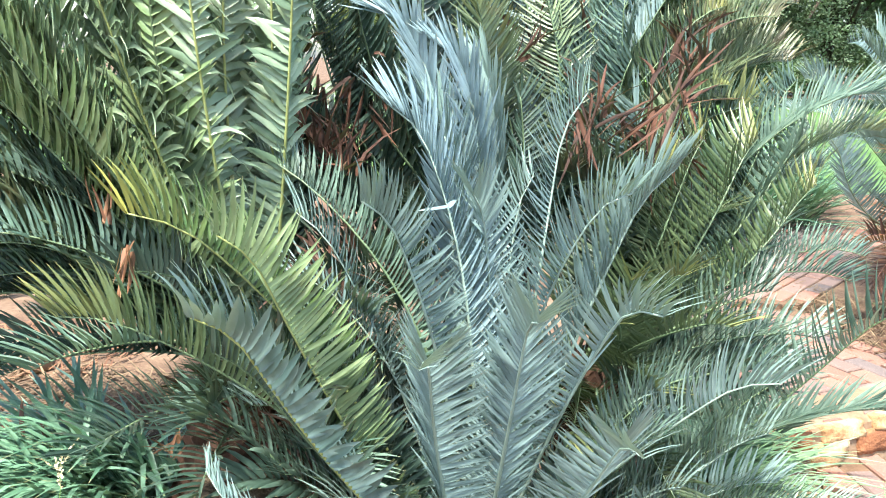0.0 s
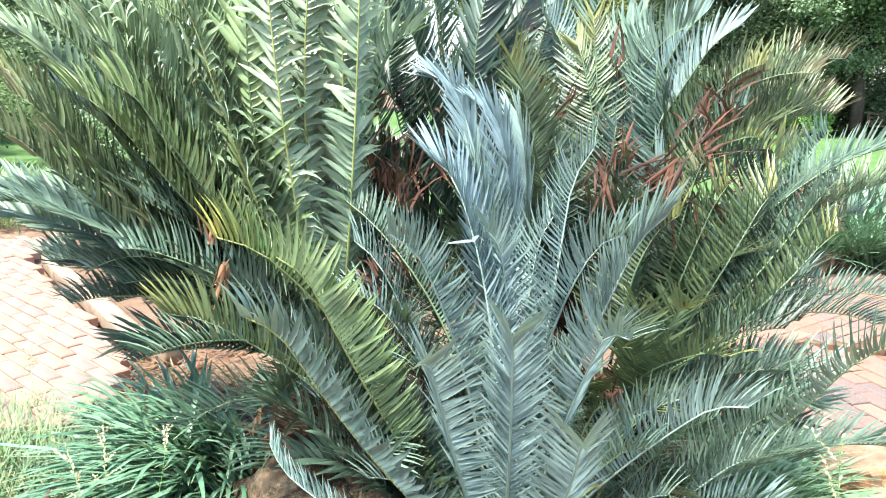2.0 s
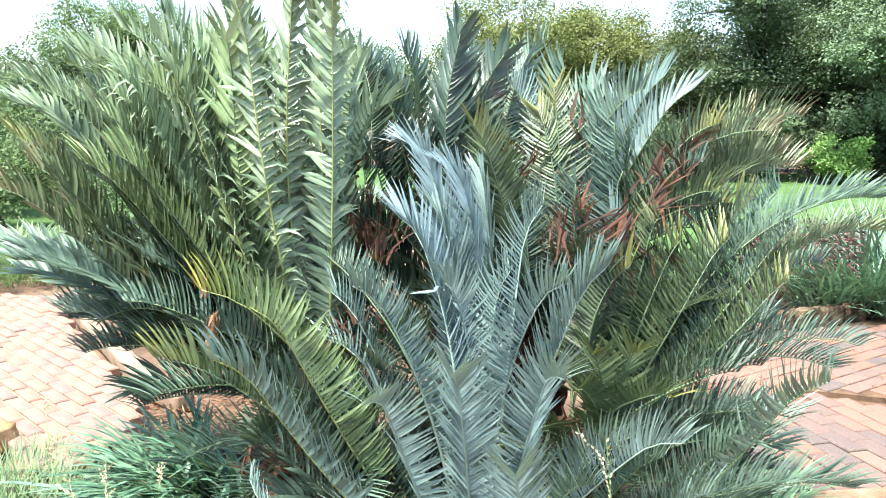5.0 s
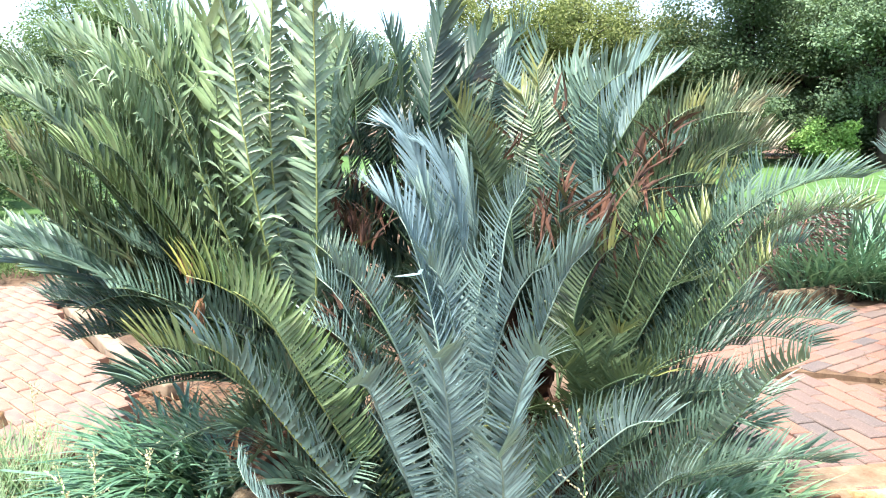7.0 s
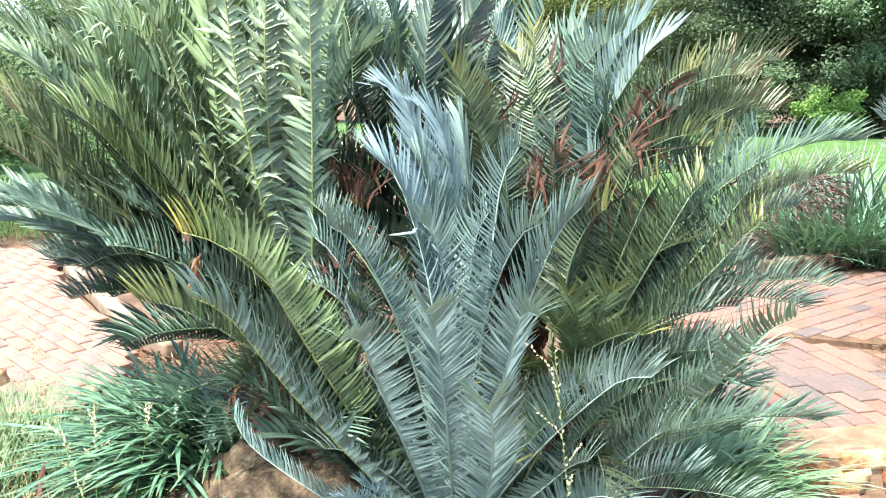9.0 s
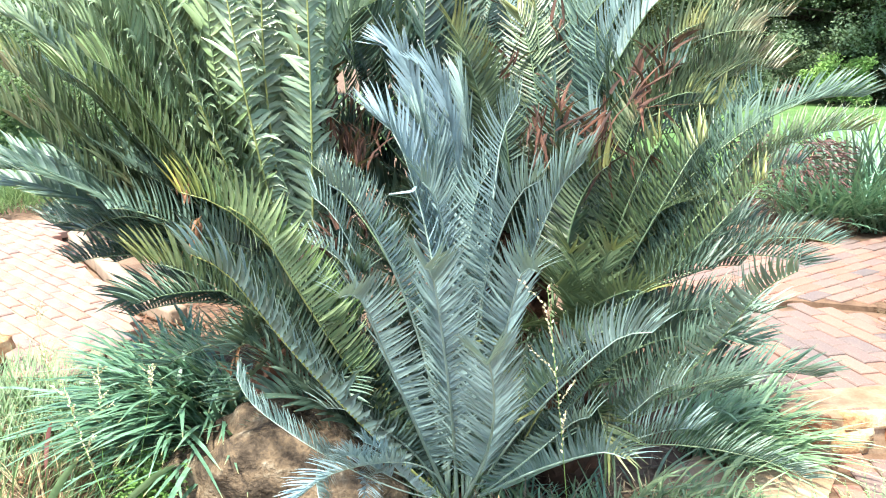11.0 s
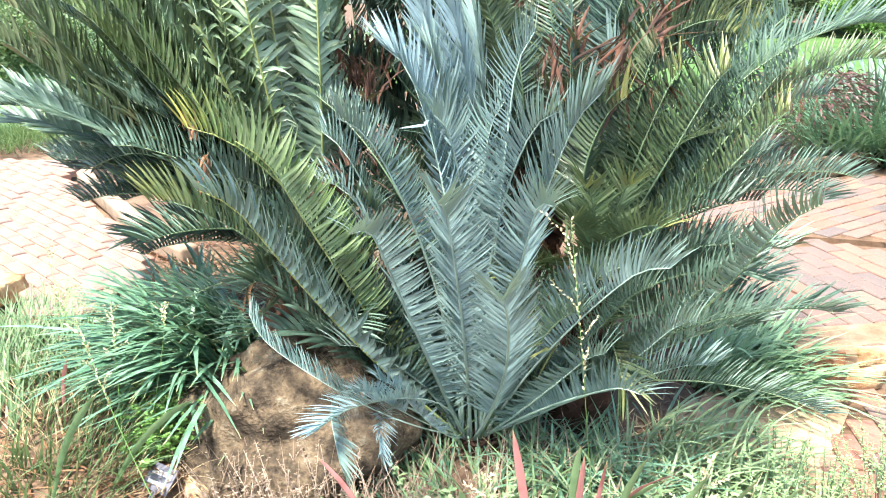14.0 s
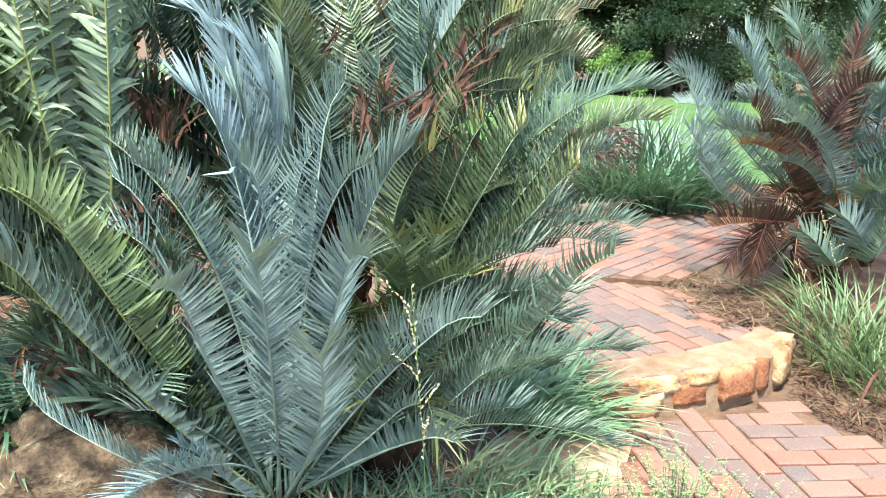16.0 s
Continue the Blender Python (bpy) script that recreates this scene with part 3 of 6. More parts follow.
# ---- trees and distance ----
def tree(name, at, height, spread, material, label, seed, leaves=9000, leaf=0.16, bole=0.35, group="", low=0.2):
    rnd = random.Random(seed)
    x, y = at
    z = ground_z(x, y) - 0.05
    root = thing(name, (x, y, z), label, "tree" if bole > 0.1 else "bush", group)
    verts, faces, uvs = [], [], []
    ends = []

    def limb(points, radii):
        v, f, u = tube(points, radii, 6)
        k = len(verts)
        verts.extend(v)
        faces.extend(tuple(i + k for i in q) for q in f)
        uvs.extend(u)
    fork = np.array((x + rnd.gauss(0, 0.2), y, z + height * 0.35))
    limb([(x, y, z - 0.2), (x + rnd.gauss(0, .1), y, z + height * .17), fork], [height * 0.035, height * 0.028, height * 0.022])
    for k in range(11):
        w = 2 * math.pi * k / 11 + rnd.gauss(0, 0.3)
        reach = spread * rnd.uniform(0.45, 1.0)
        end = np.array((x + math.cos(w) * reach, y + math.sin(w) * reach, z + height * rnd.uniform(low + 0.15, 0.95)))
        bendy = (fork + end) / 2 + np.array((rnd.gauss(0, .2), rnd.gauss(0, .2), 0.1 * height * rnd.random()))
        limb([fork, bendy, end], [height * 0.016, height * 0.01, height * 0.003])
        ends += [(end, 1.0), (bendy, 0.8)]
        for _ in range(3):
            e2 = bendy + np.array((rnd.gauss(0, spread * .35), rnd.gauss(0, spread * .35), rnd.uniform(-0.12, 0.3) * height))
            limb([bendy, (bendy + e2) / 2 + 0.05, e2], [height * 0.008, height * 0.005, height * 0.002])
            ends.append((e2, 0.9))
    mesh_object("trunk", verts, faces, BARK, root, uvs)
    rs = np.random.RandomState(seed)
    clump = spread * 0.3
    tufts = 18
    d = units(rs.normal(0, 1, (tufts * len(ends), 3)) * (1, 1, 0.8))
    d = d * (clump * np.repeat([k for _, k in ends], tufts) * rs.uniform(0.35, 1.0, len(d)))[:, None]
    heart = np.repeat([e for e, _ in ends], tufts, axis=0) + d
    leaf, per = leaf * 0.85, int(leaves * 2.8) // len(heart)
    size = spread * rs.uniform(0.05, 0.1, len(heart))
    off = rs.normal(0, 1, (len(heart) * per, 3)) * (1, 1, 0.55) * np.repeat(size, per)[:, None]
    p = np.repeat(heart, per, axis=0) + off
    ok = p[:, 2] > z + low * height * 0.5
    p, off = p[ok], off[ok]
    k = len(p)
    way = units(units(off) + rs.normal(0, 0.5, off.shape) + (0, 0, 0.15)) * (leaf * rs.uniform(.5, 1.1, k))[:, None]
    up = units(rs.normal(0, 0.55, (k, 3)) + (0, -0.35, 0.8))
    wide = units(np.cross(way, up)) * (leaf * 0.3)
    pts = np.stack((p, p + way * 0.45 + wide, p + way - (0, 0, 0.1 * leaf), p + way * 0.45 - wide), 1).reshape(-1, 3)
    mesh_object("crown", pts, np.arange(4 * k).reshape(-1, 4), material, root, np.tile((0.4, 0.4), (4 * k, 1)))
    return root


W_ = "trees round the lawn"
tree("tree", (0.6, 31), 7.6, 3.6, TREE_YELLOW, "broad yellow-green tree beyond the lawn", 1, 25920, group=W_)
tree("tree", (5.6, 33), 7.0, 3.2, TREE_YELLOW, "broad yellow-green tree beyond the lawn", 2, 21600, group=W_)
tree("tree", (9.0, 29), 9.5, 4.0, TREE_DARK, "dark dense tree at the edge of the wood", 3, 25920, group=W_, low=0.05)
tree("tree", (14.0, 31), 11.0, 4.6, TREE_DARK, "dark dense tree at the edge of the wood", 4, 25920, group=W_, low=0.05)
tree("tree", (12.6, 25.5), 7.6, 2.9, TREE_GREY, "grey-green spreading tree by the lawn", 5, 25920, group=W_, low=0.1)
tree("tree", (19.0, 28), 10.0, 4.4, TREE_GREY, "grey-green spreading tree by the lawn", 6, 25920, group=W_, low=0.05)
tree("tree", (25.0, 24), 10.0, 4.4, TREE_MID, "mid-green tree by the lawn", 7, 19440, group=W_, low=0.05)
tree("tree", (-18.5, 31), 7.6, 3.2, TREE_MID, "mid-green rounded tree beyond the path", 8, 21600, group=W_)
tree("tree", (-13.0, 20), 3.5, 2.3, TREE_DARK, "dark green tree behind the shrubs", 9, 19440, group=W_, low=0.0)
tree("tree", (-17.5, 22), 4.0, 2.6, TREE_MID, "mid-green rounded tree beyond the path", 10, 19440, group=W_, low=0.0)
tree("tree", (-7.5, 33), 5.6, 3.2, TREE_MID, "mid-green rounded tree beyond the path", 11, 15120, group=W_)
tree("tree", (33.0, 34), 12.0, 5.4, TREE_DARK, "dark dense tree at the edge of the wood", 12, 19440, group=W_, low=0.0)
tree("bush", (10.6, 25.0), 1.7, 0.85, TREE_BRIGHT, "bright green leafy bush at the lawn edge", 13, 3600, 0.15, 0.05, low=0.0)
tree("bush", (7.4, 26.5), 2.4, 1.8, TREE_DARK, "low dark shrub under the trees", 14, 5000, 0.15, 0.05, "shrubs under the trees", low=0.0)
tree("bush", (11.0, 26.8), 2.6, 2.0, TREE_DARK, "low dark shrub under the trees", 15, 5000, 0.15, 0.05, "shrubs under the trees", low=0.0)
tree("bush", (15.5, 26.0), 2.2, 2.2, TREE_DARK, "low dark shrub under the trees", 16, 5000, 0.15, 0.05, "shrubs under the trees", low=0.0)
tree("bush", (4.0, 28.5), 2.6, 2.2, TREE_DARK, "low dark shrub under the trees", 17, 5000, 0.15, 0.05, "shrubs under the trees", low=0.0)
tree("bush", (13.2, 26.6), 1.9, 1.5, TREE_DARK, "low dark shrub under the trees", 24, 5000, 0.15, 0.05, "shrubs under the trees", low=0.0)
tree("bush", (20.5, 24.5), 2.2, 2.2, TREE_MID, "low green shrub under the trees", 18, 5000, 0.15, 0.05, "shrubs under the trees", low=0.0)
for k in range(9):
    tree("bush", (1.0 + 3.4 * k, 37 + 1.3 * (k % 2)), 5.2, 2.6, TREE_DARK, "tall dark shrub at the back of the wood", 40 + k, 5200, 0.24, 0.05, "shrubs under the trees", low=0.0)
tree("bush", (-7.0, 7.6), 1.5, 1.3, TREE_MID, "leafy green shrub behind the sunlit path", 19, 7000, 0.07, 0.05, "shrubs behind the path", low=0.0)
tree("bush", (-9.6, 9.4), 2.2, 1.7, TREE_MID, "leafy green shrub behind the sunlit path", 20, 7000, 0.09, 0.05, "shrubs behind the path", low=0.0)
tree("bush", (-5.2, 9.5), 1.5, 1.4, TREE_GREY, "leafy grey-green shrub behind the sunlit path", 21, 6000, 0.09, 0.05, "shrubs behind the path", low=0.0)
tree("tree", (-12.5, 13), 3.0, 2.4, TREE_DARK, "dark green tree behind the shrubs", 22, 19440, group=W_, low=0.0)


# ---- grasses ----
def tuft(name, at, count, radius, length, width, material, label, category, seed, lean=0.6, droop=0.5, kind="", parent=None, group="", lie=False, split=False):
    rs = np.random.RandomState(seed)
    r, w = radius * np.sqrt(rs.rand(count)), rs.uniform(0, 2 * math.pi, count)
    x, y = at[0] + r * np.cos(w), at[1] + r * np.sin(w)
    z = np.array([ground_z(a, b) for a, b in zip(x, y)]) if len(at) == 2 else np.full(count, float(at[2]))
    a = w + rs.normal(0, 0.7, count)
    tilt = np.abs(rs.normal(0.1, 0.5, count)) * lean + lean * 0.6 * r / max(radius, 0.01)
    if lie:
        tilt = rs.uniform(1.2, 1.5, count)
        a = rs.uniform(0, 6.28, count)
        z = z + 0.012 + 0.03 * rs.rand(count)
    way = np.stack((np.cos(a) * np.sin(tilt), np.sin(a) * np.sin(tilt), np.cos(tilt)), 1)
    out = np.stack((np.cos(a), np.sin(a), np.full(count, -0.8)), 1) * (droop * rs.uniform(0.4, 1.1, count) * (0.05 if lie else 1))[:, None]
    wide = np.stack((-np.sin(a), np.cos(a), rs.normal(0, .2, count)), 1)
    bl = Blades()
    bl.many(np.stack((x, y, z - 0.01), 1), way, wide, length * rs.uniform(0.55, 1.15, count), width * rs.uniform(.7, 1.2, count), out, rs.rand(count), 0.3,
            ((0, .7), (.25, 1.), (.5, .95), (.75, .7), (1., .05)))
    ob = bl.put(name, material, parent, split)
    return tagged(ob, label, category, group, kind) if not parent else ob


def strap_clump(at, count, radius, length, width, label, seed, material=None, lean=0.85, bow=0.9, bearing=None, swing=1.0):
    """Strap leaves rising from a crowded foot; with a bearing they arch over to that side."""
    root = thing("strap_leaf_clump", (at[0], at[1], at[2] if len(at) > 2 else ground_z(at[0], at[1])), label, "plant", "clumps of strap leaves")
    if bearing is None:
        tuft("leaf", at, 200, radius, length, width, material or STRAP, "", "", seed + 500, lean, bow, parent=root, split=True)
        tuft("foliage", at, count - 200, radius, length, width, material or STRAP, "", "", seed, lean, bow, parent=root)
        return root
    rs = np.random.RandomState(seed)
    for name, n in (("leaf", min(280, count)), ("foliage", count - 280)):
        if n < 1:
            continue
        r, w = radius * np.sqrt(rs.rand(n)), rs.uniform(0, 6.28, n)
        x, y = at[0] + r * np.cos(w), at[1] + r * np.sin(w)
        z = np.array([ground_z(p, q) for p, q in zip(x, y)])
        a = radians(bearing) + rs.normal(0, swing, n)
        tilt = rs.uniform(0.05, lean, n)
        way = np.stack((np.cos(a) * np.sin(tilt), np.sin(a) * np.sin(tilt), np.cos(tilt)), 1)
        arch = (bow * rs.uniform(0.6, 1.25, n))[:, None] * np.stack((0.6 * np.cos(a), 0.6 * np.sin(a), np.full(n, -0.75)), 1)
        wide = np.stack((-np.sin(a), np.cos(a), rs.normal(0, .3, n)), 1)
        bl = Blades()
        bl.many(np.stack((x, y, z - 0.01), 1), way, wide, length * rs.uniform(0.5, 1.1, n), width * rs.uniform(.75, 1.2, n), arch, rs.rand(n), 0.35,
                ((0, .7), (.2, 1.), (.4, 1.), (.6, .92), (.8, .75), (1., .08)))
        bl.put(name, material or STRAP, root, name == "leaf")
    return root


strap_clump((-0.84, 0.3), 800, 0.2, 0.58, 0.0165, "dense clump of dark green arching strap leaves", 1, None, 0.95, 0.6, 200, 0.8)
strap_clump((-1.0, 0.25), 320, 0.16, 0.38, 0.014, "dense clump of dark green arching strap leaves", 2, None, 1.0, 0.62, 205, 0.9)
strap_clump((1.1, 0.86), 460, 0.2, 0.46, 0.0135, "glossy green strap leaves arching out under the cycad fronds", 3, STRAP_LIGHT, 1.0, 0.5, 5, 0.8)
strap_clump((0.82, 0.2), 150, 0.2, 0.42, 0.011, "light green grassy leaves arching toward the path", 4, WEED, 1.1, 0.65, -10, 0.7)
strap_clump((3.45, 4.95, 0.2), 620, 0.55, 0.8, 0.024, "green strap-leaved clump behind a low edging", 5, None, 0.6, 0.45)
strap_clump((2.95, 4.85, 0.2), 360, 0.4, 0.75, 0.02, "green strap-leaved clump behind a low edging", 6, None, 0.6, 0.5)
strap_clump((3.6, 5.7, 0.2), 420, 0.6, 1.15, 0.022, "grey-green strap-leaved clump behind a low edging", 7, GREEN, 0.5, 0.35)
red = thing("red_leaved_plant", (2.7, 5.25, 0.15), "maroon-leaved bedding plant with broad leaves", "plant")
bl = Blades()
rnd = random.Random(4)
for _ in range(2000):
    w, r = rnd.uniform(0, 6.28), 0.55 * math.sqrt(rnd.random())
    p = np.array((2.7 + r * math.cos(w), 5.25 + r * math.sin(w), 0.25 + rnd.random() * 0.68))
    bl.add(p, np.array((math.cos(w), math.sin(w), rnd.gauss(.3, .4))), np.array((rnd.gauss(0, 1), rnd.gauss(0, 1), rnd.gauss(0, 1))), 0.075, 0.015, np.array((0, 0, -.5)), 0.4, 0.2)
bl.put("foliage", MAROON, red)
for k in range(8):
    w = k * 0.8
    v, f, uv = tube([(2.7, 5.25, 0.1), (2.7 + .1 * math.cos(w), 5.25 + .1 * math.sin(w), .45), (2.7 + .2 * math.cos(w), 5.25 + .2 * math.sin(w), .8)], [.008, .007, .004], 5)
    mesh_object("stalk", v, f, STALK_BROWN, red, uv)
edging = thing("bed_edging", (3.2, 4.4, 0.2), "low brown stone edging round the far bed", "edging")
for k in range(9):
    x, y = 2.2 + 0.24 * k, 3.98 + 0.125 * k + 0.012 * k * k * 0.4
    block("edging_stone", (x, y + 0.08, 0.24), (0.12, 0.06, 0.08), ROCK, edging, seed=k, rough=0.12, turn=28)
tuft("meadow_grass", (-1.45, -0.2), 1500, 0.5, 0.3, 0.006, GRASS, "rough green weedy grass in the foreground", "grass", 11, 0.5, 0.35, "stuff")
tuft("meadow_grass", (-1.6, 0.3), 700, 0.3, 0.2, 0.005, GRASS, "rough green weedy grass by the path", "grass", 12, 0.5, 0.3, "stuff")
tuft("weed_patch", (0.15, -0.36), 280, 0.42, 0.24, 0.009, GRASS, "green weeds at the foot of the cycad", "weeds", 13, 0.7, 0.4, "stuff")
tuft("weed_patch", (0.75, -0.2), 260, 0.36, 0.32, 0.009, WEED, "green weeds at the foot of the cycad", "weeds", 14, 0.7, 0.4, "stuff")
tuft("dry_grass", (-0.4, -0.34), 260, 0.36, 0.3, 0.003, TWIG, "wiry dry grass before the boulder", "grass", 15, 0.5, 0.2, "stuff")
tuft("dry_grass", (0.25, -0.45), 420, 0.45, 0.32, 0.003, TWIG, "wiry dry grass before the cycad", "grass", 16, 0.8, 0.2, "stuff")
tuft("leaf_litter", (2.85, 1.9), 1500, 0.62, 0.14, 0.006, LITTER, "dry straw and fallen leaflets on soil", "litter", 17, lie=True, kind="stuff")
tuft("leaf_litter", (3.0, 1.0), 700, 0.45, 0.14, 0.006, LITTER, "dry straw and fallen leaflets on soil", "litter", 18, lie=True, kind="stuff")
tuft("leaf_litter", (-0.9, -0.15), 350, 0.5, 0.1, 0.006, LITTER, "dry straw and fallen leaflets on soil", "litter", 19, lie=True, kind="stuff")
tuft("leaf_litter", (-1.5, 1.45), 400, 0.4, 0.1, 0.008, STRAWY, "brown fallen leaflets on the bed", "litter", 20, lie=True, kind="stuff")
tuft("weed_grass", (3.2, 1.15), 260, 0.32, 0.5, 0.009, GRASS, "tall green grass beside the litter", "grass", 21, 0.6, 0.4, "stuff")
tuft("verge_grass", (-5.6, 5.4, 0.36), 2600, 1.5, 0.32, 0.012, GRASS, "green verge beyond the sunlit path", "grass", 22, 0.7, 0.4, "stuff")
tuft("verge_grass", (-4.6, 4.6, 0.36), 1600, 0.9, 0.28, 0.012, GRASS, "green verge beyond the sunlit path", "grass", 23, 0.7, 0.4, "stuff")


def herb(at, radius, height, count, material, label, seed, leaf=0.018, stalk=None):
    root = thing("herb", (at[0], at[1], ground_z(*at)), label, "weed", "small weeds")
    rnd = random.Random(seed)
    bl = Blades()
    v2, f2, u2 = [], [], []
    for _ in range(max(5, count // 22)):
        w, r = rnd.uniform(0, 6.28), radius * rnd.random()
        x, y = at[0] + r * math.cos(w) * .5, at[1] + r * math.sin(w) * .5
        z = ground_z(x, y)
        end = np.array((at[0] + r * math.cos(w) * 1.2, at[1] + r * math.sin(w) * 1.2, z + height * rnd.uniform(.5, 1)))
        pts = [np.array((x, y, z)), (np.array((x, y, z)) + end) / 2 + np.array((0, 0, .02)), end]
        v, f, u = tube(pts, [.0016, .0013, .0008], 4)
        k = len(v2)
        v2 += v
        u2 += u
        f2 += [tuple(i + k for i in q) for q in f]
        for i in range(22):
            s = rnd.uniform(.15, 1)
            p = pts[0] * (1 - s) + end * s + np.array((0, 0, .02 * math.sin(math.pi * s)))
            a = rnd.uniform(0, 6.28)
            bl.add(p, np.array((math.cos(a), math.sin(a), .4)), np.array((-math.sin(a), math.cos(a), rnd.gauss(0, .3))), leaf * rnd.uniform(.6, 1.3), leaf * .5, np.array((0, 0, -.2)), .4, .2, LEAF)
    tagged(bl.put("foliage", material, root), kind="stuff")
    tagged(mesh_object("stalk", v2, f2, stalk or material, root, u2), kind="stuff")


herb((-0.9, -0.08), 0.13, 0.16, 1300, HERB, "fresh green small-leaved weed by the boulder", 1, 0.02)
herb((-0.92, -0.16), 0.1, 0.1, 700, HERB, "fresh green small-leaved weed by the boulder", 8, 0.02)
for k, (x, y, r, h) in enumerate([(1.2, 0.02, 0.2, 0.34), (1.4, 0.1, 0.2, 0.36), (1.1, 0.2, 0.14, 0.26), (1.5, 0.22, 0.18, 0.3), (1.3, -0.12, 0.22, 0.36), (1.0, -0.1, 0.18, 0.38),
                                  (1.52, 0.0, 0.2, 0.36), (1.2, -0.35, 0.25, 0.42), (1.45, -0.25, 0.22, 0.4)]):
    herb((x, y), r, h, 480, HERB_PALE, "feathery pale green weed over the path edge", 2 + k, 0.0135, STALK)
for k, (x, y, h) in enumerate([(-0.72, -0.16, 0.2), (-0.6, -0.28, 0.36), (-0.45, -0.34, 0.42), (-0.28, -0.32, 0.4), (-0.36, -0.42, 0.46), (-0.12, -0.36, 0.34), (-0.55, -0.45, 0.42), (0.05, -0.4, 0.36), (0.2, -0.42, 0.36),
                               (0.12, -0.55, 0.42), (0.36, -0.5, 0.4), (0.62, -0.52, 0.36)]):
    herb((x, y), 0.27, h * 0.62, 700, TWIG, "wiry dried weed with tiny pale curled leaves", 60 + k, 0.0095)
for k, (x, y, h) in enumerate([(0.0, -0.3, 0.22), (0.25, -0.36, 0.3), (0.5, -0.36, 0.32), (0.72, -0.36, 0.32), (-0.12, -0.5, 0.3), (0.85, 0.0, 0.16), (0.95, 0.12, 0.12)]):
    herb((x, y), 0.2, h * 0.9, 420, WEED, "low bushy green weed at the cycad foot", 70 + k, 0.028)
herb((-2.0, 2.25), 0.12, 0.15, 200, STRAP, "low dark green plant by the kerb", 7, 0.04)


def seed_stalk(foot, top, label, seed, spread=0.05, grain=1.0):
    foot, top = np.array((*foot, ground_z(*foot)), float), np.array(top, float)
    rnd = random.Random(seed)
    root = thing("seeding_grass", tuple(foot), label, "grass", "seeding grass stalks")
    bendy = (foot + top) / 2 + np.array((rnd.gauss(0, .03), 0, .02))
    curve = lambda s: (1 - s) ** 2 * foot + 2 * s * (1 - s) * bendy + s * s * top
    v, f, uv = tube([curve(s) for s in np.linspace(0, 1, 8)], [grain * (.0022 - .0014 * s) for s in np.linspace(0, 1, 8)], 5)
    mesh_object("stalk", v, f, HERB, root, uv)
    bl = Blades()
    for k in range(5):
        s = 0.86 + 0.03 * k if grain < 1 else 0.62 + 0.08 * k
        a = rnd.uniform(0, 6.28)
        d = np.array((math.cos(a) * spread, math.sin(a) * spread * .5, .035))
        for j in range(9):
            p = curve(s) + d * j / 8
            for _ in range(2):
                bl.add(p, unit(d) + np.array((rnd.gauss(0, .5), rnd.gauss(0, .5), rnd.gauss(0, .4))), np.array((rnd.gauss(0, 1), rnd.gauss(0, 1), 0)), .011 * grain, .006 * grain, np.zeros(3), .3, .4, ((0, .3), (.5, 1.), (1, .1)))
    for j in range(26):
        p = curve((.84 if grain < 1 else .66) + (.16 if grain < 1 else .34) * j / 25)
        bl.add(p, np.array((rnd.gauss(0, .6), rnd.gauss(0, .4), 1)), np.array((1, rnd.gauss(0, .5), 0)), .012 * grain, .006 * grain, np.zeros(3), .3, .4, ((0, .3), (.5, 1.), (1, .1)))
    bl.put("seed_head", SEED, root)


def lone_blade(at, way, length, width, material, label, bend=(0.1, 0, -.25)):
    bl = Blades()
    bl.add(np.array((*at, ground_z(*at) + 0.05)), np.array(way, float), np.array((1, .3, 0)), length, width, np.array(bend, float), .5, .3, ((0, .5), (.3, .8), (.55, 1.), (.75, 1.), (.9, .7), (1., .08)))
    return tagged(bl.put("grass_blade", material), label, "grass", "crimson grass blades")


# ---- plant label ----
sign = thing("plant_label", (-0.86, -0.25, 0.1), "small grey plant label plate with white print on a stake", "sign")
M = pose(-0.86, -0.245, 0.172, 42, 0, -24)


def plate(name, x0, x1, y0, y1, z0, z1, material, label=""):
    b = bmesh.new()
    bmesh.ops.create_cube(b, size=1, matrix=Matrix.Translation(((x0 + x1) / 2, (y0 + y1) / 2, (z0 + z1) / 2)) @ Matrix.Diagonal((x1 - x0, y1 - y0, z1 - z0, 1)))
    bmesh.ops.transform(b, matrix=M, verts=b.verts)
    part(name, b, material, sign, label)


plate("plate", -0.055, 0.055, -0.04, 0.04, -0.002, 0.002, PLATE)
plate("print_bar", -0.04, 0.0, 0.008, 0.022, 0.002, 0.0035, WHITE)
plate("print_bar", 0.008, 0.042, 0.008, 0.022, 0.002, 0.0035, WHITE)
plate("print_bar", -0.04, 0.03, -0.022, -0.012, 0.002, 0.0035, WHITE)
plate("stake", -0.008, 0.008, -0.2, 0.03, -0.006, -0.002, PLATE)

# ---- garden bench far across the lawn ----
bench = thing("bench", (13.1, 24.9, ground_z(13.1, 24.9)), "dark timber bench across the lawn", "bench")
M, sign = Matrix.Translation((13.1, 24.9, ground_z(13.1, 24.9) + 0.02)), bench
plate("seat", -0.4, 0.4, -0.2, 0.2, 0.4, 0.45, TIMBER)
for k in range(3):
    plate("back_slat", -0.4, 0.4, 0.2, 0.23, 0.52 + 0.13 * k, 0.61 + 0.13 * k, TIMBER)
for x in (-0.38, 0.32):
    plate("leg", x, x + 0.06, -0.2, -0.14, -0.05, 0.4, TIMBER)
    plate("leg", x, x + 0.06, 0.231, 0.28, -0.05, 0.85, TIMBER)


